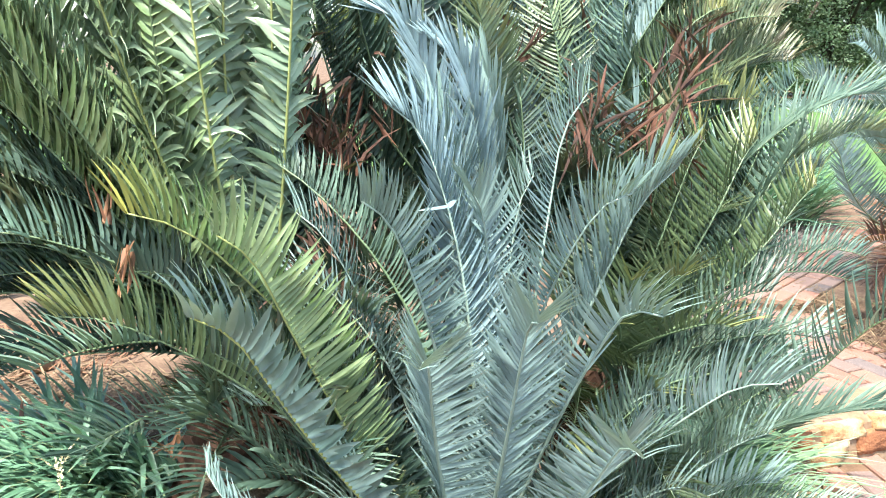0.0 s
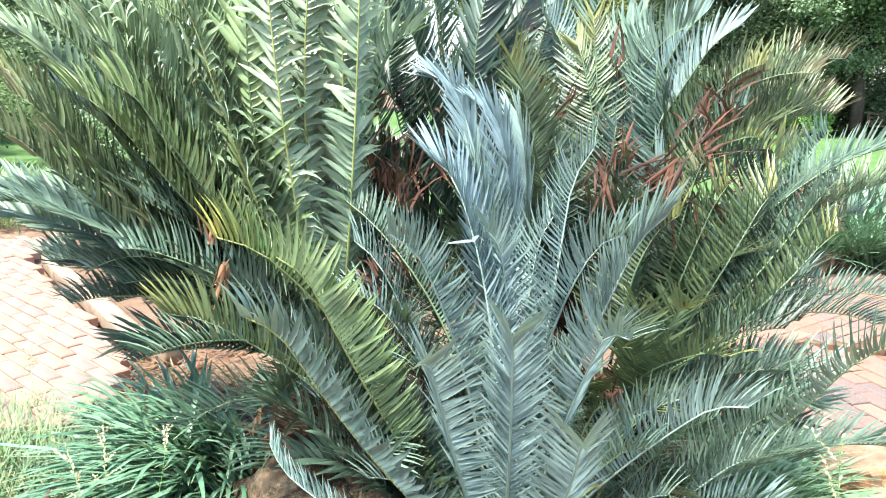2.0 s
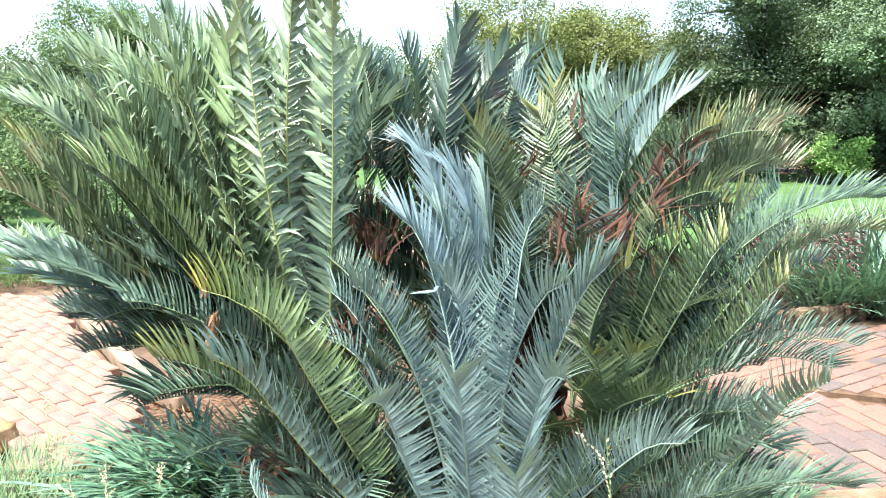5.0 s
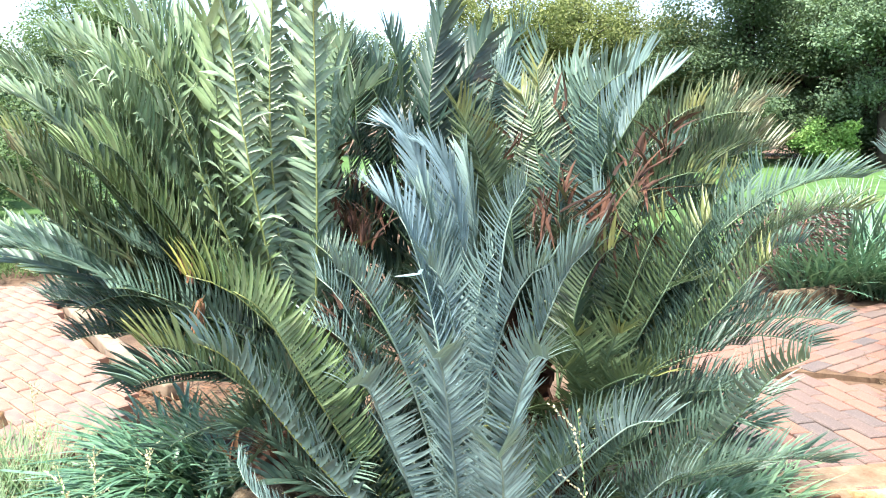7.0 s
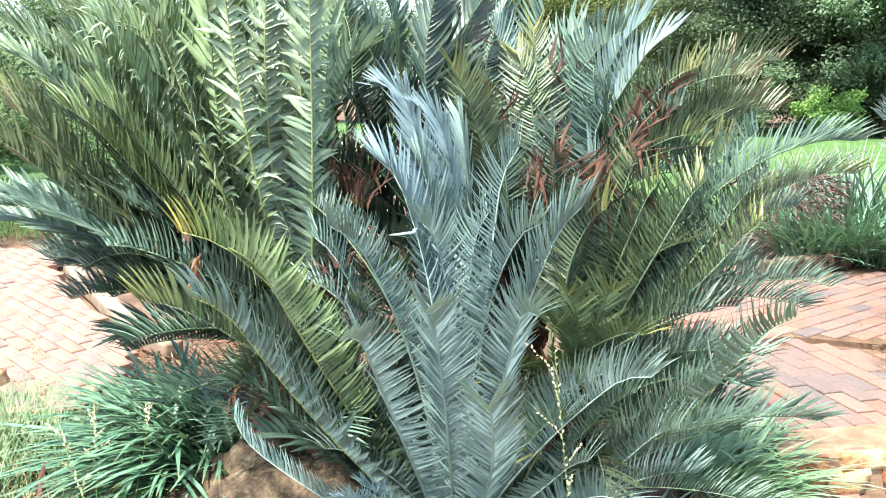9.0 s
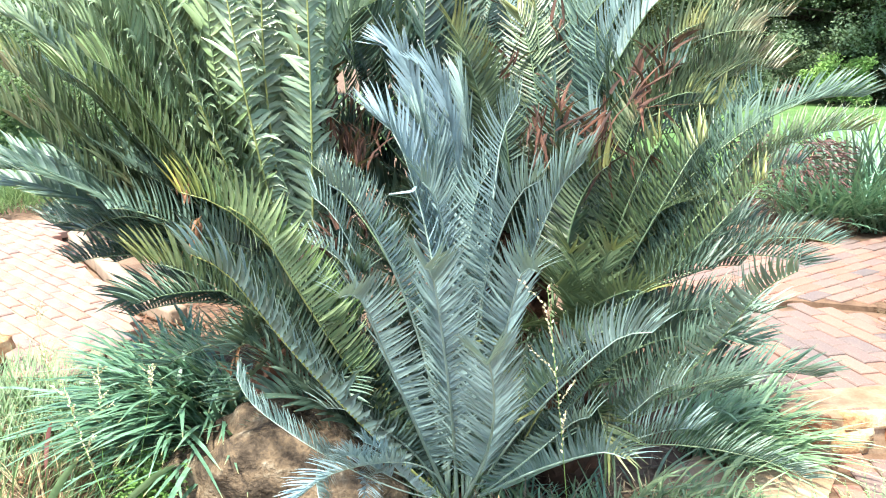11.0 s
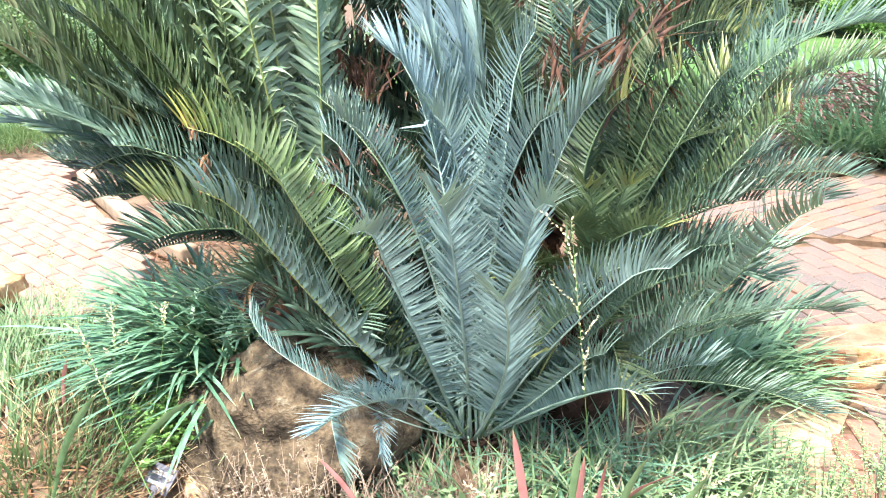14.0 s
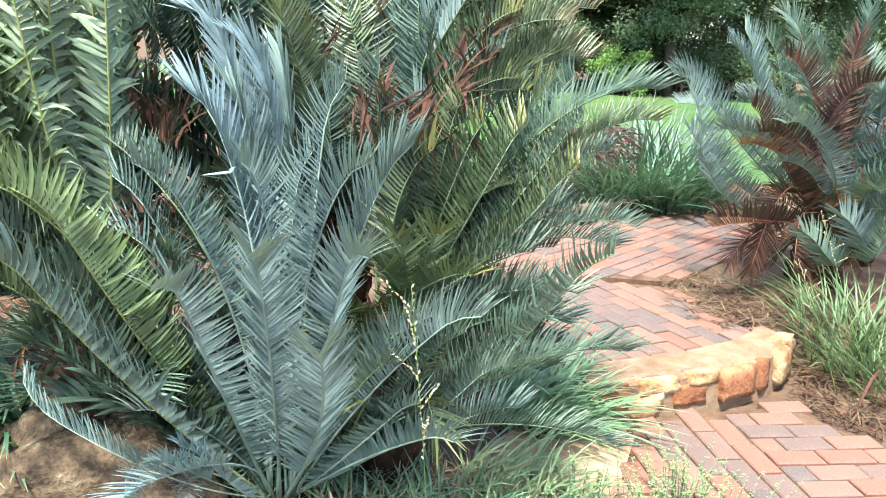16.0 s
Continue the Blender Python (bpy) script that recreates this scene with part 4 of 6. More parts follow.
# ---- the cycads ----
def dead_leaves(plant, at, count, reach, seed, material=None, up=0.2, name="withered_foliage"):
    """A spray of withered leaflets."""
    rnd = random.Random(seed)
    bl = Blades()
    sprays = [(np.array(at) + np.array((rnd.gauss(0, 1), rnd.gauss(0, 1), rnd.gauss(0, 1))) * reach * .5, np.array((rnd.gauss(0, .5), rnd.gauss(-.2, .4), rnd.choice((-.9, .9)) + up))) for _ in range(max(2, count // 6))]
    for _ in range(int(count * 0.85)):
        s, lean = rnd.choice(sprays)
        d = unit(lean + np.array((rnd.gauss(0, .32), rnd.gauss(0, .32), rnd.gauss(0, .32))))
        p = s + d * rnd.uniform(0, .05) + np.array((rnd.gauss(0, 1), rnd.gauss(0, 1), rnd.gauss(0, 1))) * .012
        bl.add(p, d, np.array((rnd.gauss(0, 1), rnd.gauss(0, 1), rnd.gauss(0, 1))), rnd.uniform(.07, .16), rnd.uniform(.007, .014), np.array((rnd.gauss(0, .25), rnd.gauss(0, .25), -.2)), rnd.random(), .5)
    ob = tagged(bl.put(name, material or DEAD, plant), kind="stuff")
    return ob


def crown_fill(plant, centre, count, seed, kind, materials, reach=(0.5, 0.8), facing=(20, 160), rise=(35, 75), big=1.0):
    """The leaves at the back and the heart of a crown; facing is their bearing, in degrees from east."""
    rnd = random.Random(seed)
    for k in range(count):
        w = radians(rnd.uniform(*facing))
        e = radians(rnd.uniform(*rise))
        l = rnd.uniform(*reach)
        d = np.array((math.cos(w) * math.cos(e), math.sin(w) * math.cos(e), math.sin(e)))
        b = np.array(centre) + np.array((rnd.gauss(0, .04), rnd.gauss(0, .04), 0))
        m = b + d * l * 0.55 + np.array((0, 0, 0.05 * l))
        t = b + d * l + np.array((math.cos(w), math.sin(w), -0.6)) * l * 0.16
        frond(plant, b, m, t, kind, rnd.choice(materials), centre=tuple(centre), big=big)


cycad_a = thing("cycad", (0.07, 0.13, 0.18), "blue-grey cycad with stiff arching feather fronds", "cycad", "cycads in the bed")
cycad_b = thing("cycad", (-0.62, 0.42, 0.2), "tall pale green cycad on a scaly leaning stem", "cycad", "cycads in the bed")
cycad_c = thing("cycad", (0.42, 0.36, 0.15), "olive-green cycad with yellowing feather fronds", "cycad", "cycads in the bed")
cycad_d = thing("cycad", (0.2, 0.85, 0.15), "dark green cycad with rusty dead leaflets", "cycad", "cycads in the bed")
cycad_r = thing("cycad", (3.45, 2.45, 0.12), "blue-green cycad with a skirt of dead brown fronds", "cycad", "cycads beside the path")
stem(cycad_a, (0.07, 0.16, 0.02), (0.07, 0.15, 0.18), 0.09, 4, 9)
stem(cycad_b, (-0.68, 0.34, 0.12), (-0.5, 0.42, 0.74), 0.13, 9, 11)
stem(cycad_c, (0.42, 0.36, 0.1), (0.44, 0.36, 0.72), 0.11, 8, 10)
stem(cycad_d, (0.2, 0.85, 0.1), (0.22, 0.82, 0.95), 0.14, 10, 11)
stem(cycad_r, (3.45, 2.45, 0.1), (3.46, 2.46, 0.6), 0.16, 7, 12)
cycad_s = thing("cycad", (4.1, 3.0, 0.12), "blue-green cycad with upright fronds beside the brick path", "cycad", "cycads beside the path")
stem(cycad_s, (4.1, 3.0, 0.1), (4.12, 3.0, 0.7), 0.16, 7, 12)

frond(cycad_a, (0.05, 0.08, 0.17), (-0.097, -0.270, 0.841), (-0.135, -0.460, 1.117), "fine", BLUE, centre=(0.07, 0.13, 0.17), split=True, stalk=STALK_PALE, curl=44, turn=0.35)
frond(cycad_a, (0.07, 0.08, 0.17), (0.064, -0.240, 0.838), (0.047, -0.430, 1.175), "fine", BLUE, centre=(0.07, 0.13, 0.17), split=True, stalk=STALK_PALE, curl=44, turn=0.35)
frond(cycad_a, (0.10, 0.09, 0.17), (0.226, -0.150, 0.861), (0.284, -0.330, 1.159), "fine", BLUE, centre=(0.07, 0.13, 0.17), split=True, stalk=STALK_PALE, curl=44, turn=-0.25)
frond(cycad_a, (0.08, 0.08, 0.17), (0.205, -0.340, 0.729), (0.188, -0.560, 0.985), "fine", BLUE, centre=(0.07, 0.13, 0.17), split=True, stalk=STALK_PALE, curl=44, turn=0.20)
frond(cycad_a, (0.04, 0.09, 0.17), (-0.12, -0.10, 1.07), (-0.22, -0.21, 1.31), "fine", BLUE, centre=(0.07, 0.13, 0.17), split=True, vee=62, stalk=STALK_PALE, turn=0.50)
frond(cycad_a, (0.02, 0.13, 0.17), (-0.29, 0.15, 1.18), (-0.55, 0.31, 1.34), "fine", GREEN, centre=(0.07, 0.13, 0.17), split=True, vee=60)
frond(cycad_a, (0.04, 0.09, 0.17), (-0.055, 0.020, 1.254), (-0.152, 0.070, 1.460), "powder", PALE, centre=(0.07, 0.13, 0.17), split=True, stalk=STALK_PALE, turn=0.85)
frond(cycad_a, (0.03, 0.16, 0.17), (-0.08, 0.25, 1.51), (-0.164, 0.300, 1.662), "powder", PALE, centre=(0.07, 0.13, 0.17), split=True, stalk=STALK_PALE, turn=0.8)
frond(cycad_a, (0.09, 0.18, 0.17), (0.10, 0.20, 1.31), (0.07, 0.26, 1.55), "powder", BLUE, centre=(0.07, 0.13, 0.17), split=True, stalk=STALK_PALE, turn=0.30)
frond(cycad_a, (0.05, 0.18, 0.17), (0.04, 0.20, 1.39), (-0.017, 0.220, 1.581), "powder", PALE, centre=(0.07, 0.13, 0.17), split=True, stalk=STALK_PALE, turn=0.6)
frond(cycad_a, (0.06, 0.08, 0.17), (0.047, -0.020, 1.079), (0.002, -0.080, 1.300), "fine", BLUE, centre=(0.07, 0.13, 0.17), split=True, stalk=STALK_PALE, curl=36)
frond(cycad_a, (0.10, 0.09, 0.17), (0.18, 0.00, 1.21), (0.21, 0.02, 1.49), "fine", BLUE, centre=(0.07, 0.13, 0.17), split=True, stalk=STALK_PALE, turn=-0.30)
frond(cycad_a, (0.10, 0.09, 0.17), (0.21, -0.08, 1.14), (0.30, -0.14, 1.31), "fine", BLUE, centre=(0.07, 0.13, 0.17), split=True, vee=58, stalk=STALK_PALE, turn=-0.90)
frond(cycad_a, (0.11, 0.10, 0.17), (0.31, -0.06, 1.11), (0.40, -0.08, 1.34), "powder", BLUE, centre=(0.07, 0.13, 0.17), split=True, vee=62, stalk=STALK_PALE, turn=-0.85)
frond(cycad_a, (0.02, 0.11, 0.17), (-0.45, -0.08, 1.06), (-0.65, -0.17, 1.28), "medium", YELLOW, centre=(0.07, 0.13, 0.17), bare=0.52, vee=56, stalk=STALK_YELLOW)
frond(cycad_a, (0.03, 0.10, 0.17), (-0.38, -0.17, 1.01), (-0.46, -0.28, 1.26), "medium", LIME, centre=(0.07, 0.13, 0.17), bare=0.45, stalk=STALK_YELLOW)
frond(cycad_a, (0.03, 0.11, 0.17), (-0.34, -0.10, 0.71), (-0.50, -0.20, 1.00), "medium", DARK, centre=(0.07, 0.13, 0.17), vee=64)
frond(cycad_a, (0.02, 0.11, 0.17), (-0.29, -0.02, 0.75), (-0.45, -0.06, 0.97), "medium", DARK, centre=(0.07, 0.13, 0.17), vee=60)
frond(cycad_a, (0.04, 0.09, 0.17), (-0.38, -0.36, 0.94), (-0.47, -0.50, 1.19), "broad", BLUE, centre=(0.07, 0.13, 0.17), vee=38, stalk=STALK_YELLOW)
frond(cycad_a, (0.02, 0.11, 0.17), (-0.61, -0.10, 0.94), (-0.82, -0.14, 1.05), "medium", OLIVE, centre=(0.07, 0.13, 0.17), vee=64)
frond(cycad_a, (0.11, 0.10, 0.17), (0.45, -0.20, 0.80), (0.58, -0.29, 0.96), "fine", BLUE, centre=(0.07, 0.13, 0.17), vee=64, stalk=STALK_PALE)
frond(cycad_a, (0.12, 0.12, 0.17), (0.77, -0.02, 0.73), (0.91, -0.22, 1.11), "medium", GREEN, centre=(0.07, 0.13, 0.17), vee=44)
frond(cycad_a, (0.12, 0.12, 0.17), (0.88, 0.00, 0.69), (1.11, -0.03, 0.73), "fine", GREEN, centre=(0.07, 0.13, 0.17), vee=68)
frond(cycad_a, (0.12, 0.12, 0.17), (0.78, -0.05, 0.49), (1.07, -0.14, 0.47), "fine", GREEN, centre=(0.07, 0.13, 0.17), vee=66, big=0.78, curl=36)
frond(cycad_a, (0.11, 0.10, 0.17), (0.44, -0.15, 0.49), (0.54, -0.28, 0.59), "fine", BLUE, centre=(0.07, 0.13, 0.17), stalk=STALK_PALE)
frond(cycad_a, (0.12, 0.12, 0.17), (0.55, 0.00, 0.51), (0.69, -0.10, 0.73), "fine", BLUE, centre=(0.07, 0.13, 0.17), stalk=STALK_PALE)
frond(cycad_a, (0.03, 0.10, 0.17), (-0.370, -0.220, 0.545), (-0.578, -0.180, 0.677), "powder", BLUE, centre=(0.07, 0.13, 0.17), stalk=STALK_PALE, bare=0.5, big=0.55, vee=62, curl=-30, messy=1.6)
frond(cycad_a, (0.05, 0.08, 0.17), (-0.114, -0.420, 0.585), (-0.236, -0.600, 0.626), "powder", PALE, centre=(0.07, 0.13, 0.17), stalk=STALK_PALE, bare=0.58, big=0.62, vee=48, curl=50)
frond(cycad_a, (0.05, 0.08, 0.17), (-0.249, -0.420, 0.558), (-0.178, -0.580, 0.511), "powder", BLUE, centre=(0.07, 0.13, 0.17), stalk=STALK_PALE, bare=0.62, big=0.66, vee=30, curl=30)
frond(cycad_a, (0.05, 0.08, 0.17), (-0.112, -0.360, 0.545), (-0.152, -0.500, 0.676), "powder", PALE, centre=(0.07, 0.13, 0.17), stalk=STALK_PALE, bare=0.6, big=0.48, vee=50, messy=2.0)
frond(cycad_a, (0.04, 0.09, 0.17), (-0.057, -0.280, 0.488), (-0.125, -0.360, 0.640), "powder", PALE, centre=(0.07, 0.13, 0.17), stalk=STALK_PALE, bare=0.4, big=0.48, vee=46, messy=2.0)
frond(cycad_a, (0.05, 0.08, 0.17), (-0.116, -0.420, 0.536), (-0.090, -0.550, 0.517), "powder", PALE, centre=(0.07, 0.13, 0.17), stalk=STALK_PALE, bare=0.62, big=0.48, vee=40, messy=2.0)
frond(cycad_a, (0.09, 0.08, 0.17), (0.11, 0.05, 1.09), (0.14, 0.10, 1.29), "fine", BLUE, centre=(0.07, 0.13, 0.17), stalk=STALK_PALE)
frond(cycad_a, (0.02, 0.12, 0.17), (-0.24, 0.05, 0.94), (-0.38, 0.08, 1.07), "fine", BLUE, centre=(0.07, 0.13, 0.17), stalk=STALK_PALE)
frond(cycad_a, (0.11, 0.10, 0.17), (0.37, -0.05, 0.72), (0.49, -0.10, 0.88), "fine", GREEN, centre=(0.07, 0.13, 0.17))
frond(cycad_a, (0.02, 0.14, 0.17), (-0.01, 0.15, 1.26), (-0.07, 0.20, 1.45), "powder", BLUE, centre=(0.07, 0.13, 0.17), stalk=STALK_PALE)
frond(cycad_a, (0.03, 0.11, 0.17), (-0.18, 0.00, 0.56), (-0.27, -0.05, 0.66), "fine", DARK, centre=(0.07, 0.13, 0.17))
frond(cycad_a, (0.10, 0.09, 0.17), (0.27, -0.10, 0.60), (0.39, -0.20, 0.79), "fine", GREEN, centre=(0.07, 0.13, 0.17))
frond(cycad_c, (0.49, 0.33, 0.70), (0.678, 0.240, 1.124), (0.821, 0.330, 1.365), "medium", OLIVE, centre=(0.44, 0.36, 0.70), big=1.12, turn=-0.35, curl=14)
frond(cycad_c, (0.50, 0.37, 0.68), (0.865, 0.360, 1.151), (1.055, 0.460, 1.388), "medium", GREEN, centre=(0.44, 0.36, 0.70), vee=40, curl=12)
frond(cycad_c, (0.49, 0.33, 0.70), (0.873, 0.270, 1.085), (1.013, 0.330, 1.243), "medium", OLIVE, centre=(0.44, 0.36, 0.70), turn=-0.3, curl=14)
frond(cycad_c, (0.46, 0.31, 0.70), (0.439, 0.200, 1.173), (0.508, 0.180, 1.294), "medium", OLIVE, centre=(0.44, 0.36, 0.70), curl=20)
frond(cycad_c, (0.50, 0.37, 0.68), (1.084, 0.420, 1.017), (1.305, 0.460, 1.004), "fine", GREEN, centre=(0.44, 0.36, 0.70), vee=66)
frond(cycad_c, (0.50, 0.37, 0.68), (1.108, 0.500, 1.433), (1.370, 0.560, 1.488), "fine", GREEN, centre=(0.44, 0.36, 0.70), vee=64)
frond(cycad_c, (0.50, 0.37, 0.68), (1.158, 0.550, 1.320), (1.404, 0.620, 1.378), "fine", OLIVE, centre=(0.44, 0.36, 0.70), vee=64)
frond(cycad_c, (0.50, 0.37, 0.68), (0.922, 0.460, 1.316), (1.011, 0.520, 1.531), "medium", DARK, centre=(0.44, 0.36, 0.70), big=0.9)
frond(cycad_c, (0.42, 0.33, 0.70), (0.508, 0.340, 1.305), (0.467, 0.300, 1.447), "fine", BLUE, centre=(0.44, 0.36, 0.70), curl=20)
frond(cycad_c, (0.46, 0.31, 0.70), (0.509, 0.120, 0.973), (0.524, 0.050, 1.078), "fine", OLIVE, centre=(0.44, 0.36, 0.70), curl=40)
frond(cycad_c, (0.46, 0.31, 0.70), (0.436, 0.120, 0.963), (0.402, 0.060, 1.065), "fine", OLIVE, centre=(0.44, 0.36, 0.70), curl=40)
frond(cycad_c, (0.46, 0.31, 0.70), (0.524, 0.050, 0.906), (0.613, -0.050, 0.976), "fine", OLIVE, centre=(0.44, 0.36, 0.70), curl=40)
frond(cycad_c, (0.46, 0.31, 0.70), (0.411, 0.100, 0.889), (0.356, 0.000, 0.971), "fine", OLIVE, centre=(0.44, 0.36, 0.70), curl=40)
frond(cycad_c, (0.49, 0.33, 0.70), (0.706, 0.200, 0.917), (0.849, 0.200, 0.975), "medium", DARK, centre=(0.44, 0.36, 0.70))
frond(cycad_c, (0.50, 0.37, 0.68), (0.821, 0.400, 0.961), (0.994, 0.450, 1.090), "medium", GREEN, centre=(0.44, 0.36, 0.70))
frond(cycad_c, (0.49, 0.33, 0.70), (0.598, 0.300, 1.151), (0.688, 0.360, 1.355), "medium", OLIVE, centre=(0.44, 0.36, 0.70), curl=14)
frond(cycad_c, (0.49, 0.33, 0.70), (0.563, 0.330, 1.199), (0.617, 0.380, 1.431), "medium", RUSTY, centre=(0.44, 0.36, 0.70), curl=14)
frond(cycad_c, (0.50, 0.37, 0.68), (0.775, 0.450, 1.186), (0.932, 0.500, 1.370), "medium", DARK, centre=(0.44, 0.36, 0.70))
frond(cycad_c, (0.42, 0.33, 0.70), (0.419, 0.350, 1.192), (0.396, 0.360, 1.343), "fine", DARK, centre=(0.44, 0.36, 0.70))
frond(cycad_c, (0.50, 0.37, 0.68), (0.970, 0.300, 0.989), (1.160, 0.300, 0.968), "fine", DARK, centre=(0.44, 0.36, 0.70), vee=60)
frond(cycad_c, (0.50, 0.37, 0.68), (0.842, 0.600, 1.266), (0.966, 0.660, 1.468), "medium", OLIVE, centre=(0.44, 0.36, 0.70))
frond(cycad_c, (0.50, 0.37, 0.68), (1.015, 0.550, 1.177), (1.213, 0.600, 1.269), "medium", GREEN, centre=(0.44, 0.36, 0.70))
frond(cycad_d, (0.19, 0.78, 0.95), (-0.07, 0.40, 1.75), (-0.01, 0.38, 1.99), "broad", DARK, centre=(0.22, 0.82, 0.95), extra=1)
frond(cycad_d, (0.18, 0.80, 0.95), (-0.31, 0.55, 1.47), (-0.36, 0.69, 1.92), "medium", DARK, centre=(0.22, 0.82, 0.95), extra=1)
frond(cycad_d, (0.18, 0.80, 0.95), (-0.19, 0.60, 1.71), (-0.21, 0.65, 1.98), "broad", GREEN, centre=(0.22, 0.82, 0.95), extra=1)
frond(cycad_d, (0.20, 0.77, 0.95), (0.11, 0.55, 1.65), (0.19, 0.60, 1.95), "fine", GREEN, centre=(0.22, 0.82, 0.95), extra=1)
frond(cycad_d, (0.21, 0.77, 0.95), (0.11, 0.40, 1.49), (0.04, 0.30, 1.72), "fine", OLIVE, centre=(0.22, 0.82, 0.95), extra=1)
frond(cycad_d, (0.25, 0.78, 0.95), (0.41, 0.50, 1.64), (0.55, 0.45, 1.85), "medium", GREEN, centre=(0.22, 0.82, 0.95), vee=66, extra=1)
frond(cycad_d, (0.26, 0.79, 0.95), (0.60, 0.60, 1.64), (0.72, 0.60, 1.85), "powder", BLUE, centre=(0.22, 0.82, 0.95), vee=66, extra=1)
frond(cycad_d, (0.27, 0.81, 0.95), (0.76, 0.65, 1.62), (1.03, 0.68, 1.72), "medium", RUSTY, centre=(0.22, 0.82, 0.95), vee=66, extra=1)
frond(cycad_d, (0.27, 0.81, 0.95), (0.84, 0.70, 1.51), (1.09, 0.75, 1.62), "medium", RUSTY, centre=(0.22, 0.82, 0.95), vee=66, extra=1)
frond(cycad_d, (0.26, 0.79, 0.95), (0.69, 0.50, 1.45), (0.84, 0.55, 1.50), "medium", OLIVE, centre=(0.22, 0.82, 0.95), extra=1)
frond(cycad_d, (0.18, 0.79, 0.95), (-0.22, 0.50, 1.58), (-0.26, 0.50, 1.81), "broad", DARK, centre=(0.22, 0.82, 0.95), extra=1)
frond(cycad_d, (0.20, 0.78, 0.95), (0.02, 0.45, 1.62), (-0.02, 0.45, 1.86), "broad", DARK, centre=(0.22, 0.82, 0.95), extra=1)
frond(cycad_d, (0.22, 0.77, 0.95), (0.25, 0.50, 1.58), (0.15, 0.55, 1.86), "fine", BLUE, centre=(0.22, 0.82, 0.95), extra=1)
frond(cycad_d, (0.23, 0.77, 0.95), (0.30, 0.40, 1.47), (0.24, 0.45, 1.75), "fine", OLIVE, centre=(0.22, 0.82, 0.95), extra=1)
frond(cycad_d, (0.25, 0.78, 0.95), (0.50, 0.50, 1.50), (0.47, 0.50, 1.71), "fine", GREEN, centre=(0.22, 0.82, 0.95), extra=1)
frond(cycad_d, (0.17, 0.80, 0.95), (-0.43, 0.60, 1.43), (-0.51, 0.60, 1.63), "broad", DARK, centre=(0.22, 0.82, 0.95), extra=1)
frond(cycad_d, (0.24, 0.77, 0.95), (0.36, 0.40, 1.32), (0.35, 0.40, 1.52), "fine", GREEN, centre=(0.22, 0.82, 0.95), extra=1)
frond(cycad_d, (0.18, 0.79, 0.95), (-0.33, 0.50, 1.24), (-0.41, 0.50, 1.44), "broad", DARK, centre=(0.22, 0.82, 0.95), extra=1)
frond(cycad_d, (0.18, 0.79, 0.95), (-0.12, 0.50, 1.44), (-0.12, 0.50, 1.67), "broad", DARK, centre=(0.22, 0.82, 0.95), extra=1)
frond(cycad_d, (0.22, 0.77, 0.95), (0.21, 0.40, 1.28), (0.19, 0.40, 1.45), "fine", DARK, centre=(0.22, 0.82, 0.95), extra=1)
frond(cycad_b, (-0.48, 0.37, 0.74), (-0.39, 0.16, 1.60), (-0.36, 0.05, 2.09), "recurved", MINT, centre=(-0.50, 0.42, 0.74), stalk=STALK_YELLOW, messy=2.2, extra=1)
frond(cycad_b, (-0.51, 0.37, 0.74), (-0.59, 0.08, 1.64), (-0.60, 0.00, 2.06), "recurved", MINT, centre=(-0.50, 0.42, 0.74), stalk=STALK_YELLOW, messy=2.2, extra=1)
frond(cycad_b, (-0.53, 0.38, 0.74), (-0.68, 0.12, 1.65), (-0.65, 0.06, 1.94), "broad", LIME, centre=(-0.50, 0.42, 0.74), vee=20, big=1.15, extra=1)
frond(cycad_b, (-0.54, 0.40, 0.74), (-0.72, 0.30, 1.69), (-0.64, 0.20, 2.01), "broad", MINT, centre=(-0.50, 0.42, 0.74), vee=30, extra=1)
frond(cycad_b, (-0.54, 0.38, 0.74), (-0.87, 0.05, 1.63), (-0.95, 0.00, 1.85), "recurved", MINT, centre=(-0.50, 0.42, 0.74), extra=1)
frond(cycad_b, (-0.53, 0.38, 0.74), (-0.75, 0.10, 1.55), (-0.84, 0.06, 1.90), "recurved", MINT, centre=(-0.50, 0.42, 0.74), stalk=STALK_YELLOW, messy=2.0, extra=1)
frond(cycad_b, (-0.54, 0.40, 0.74), (-0.89, 0.20, 1.78), (-1.08, 0.15, 1.85), "fine", LIME, centre=(-0.50, 0.42, 0.74), vee=66, extra=1)
frond(cycad_b, (-0.54, 0.39, 0.74), (-0.97, 0.13, 1.39), (-1.14, 0.09, 1.61), "broad", LIME, centre=(-0.50, 0.42, 0.74), vee=46, extra=1)
frond(cycad_b, (-0.55, 0.40, 0.74), (-1.20, 0.10, 1.33), (-1.39, 0.05, 1.53), "broad", RUSTY, centre=(-0.50, 0.42, 0.74), vee=46, extra=1)
frond(cycad_b, (-0.55, 0.40, 0.74), (-1.13, 0.15, 1.18), (-1.40, 0.10, 1.29), "broad", GREEN, centre=(-0.50, 0.42, 0.74), vee=46, extra=1)
frond(cycad_b, (-0.55, 0.41, 0.74), (-1.10, 0.30, 1.02), (-1.39, 0.30, 1.06), "medium", GREEN, centre=(-0.50, 0.42, 0.74), extra=1)
frond(cycad_b, (-0.55, 0.42, 0.74), (-1.25, 0.35, 1.67), (-1.50, 0.35, 1.89), "broad", MINT, centre=(-0.50, 0.42, 0.74), vee=46, extra=1)
frond(cycad_b, (-0.55, 0.42, 0.74), (-1.15, 0.40, 0.91), (-1.39, 0.40, 0.88), "medium", DARK, centre=(-0.50, 0.42, 0.74), extra=1)
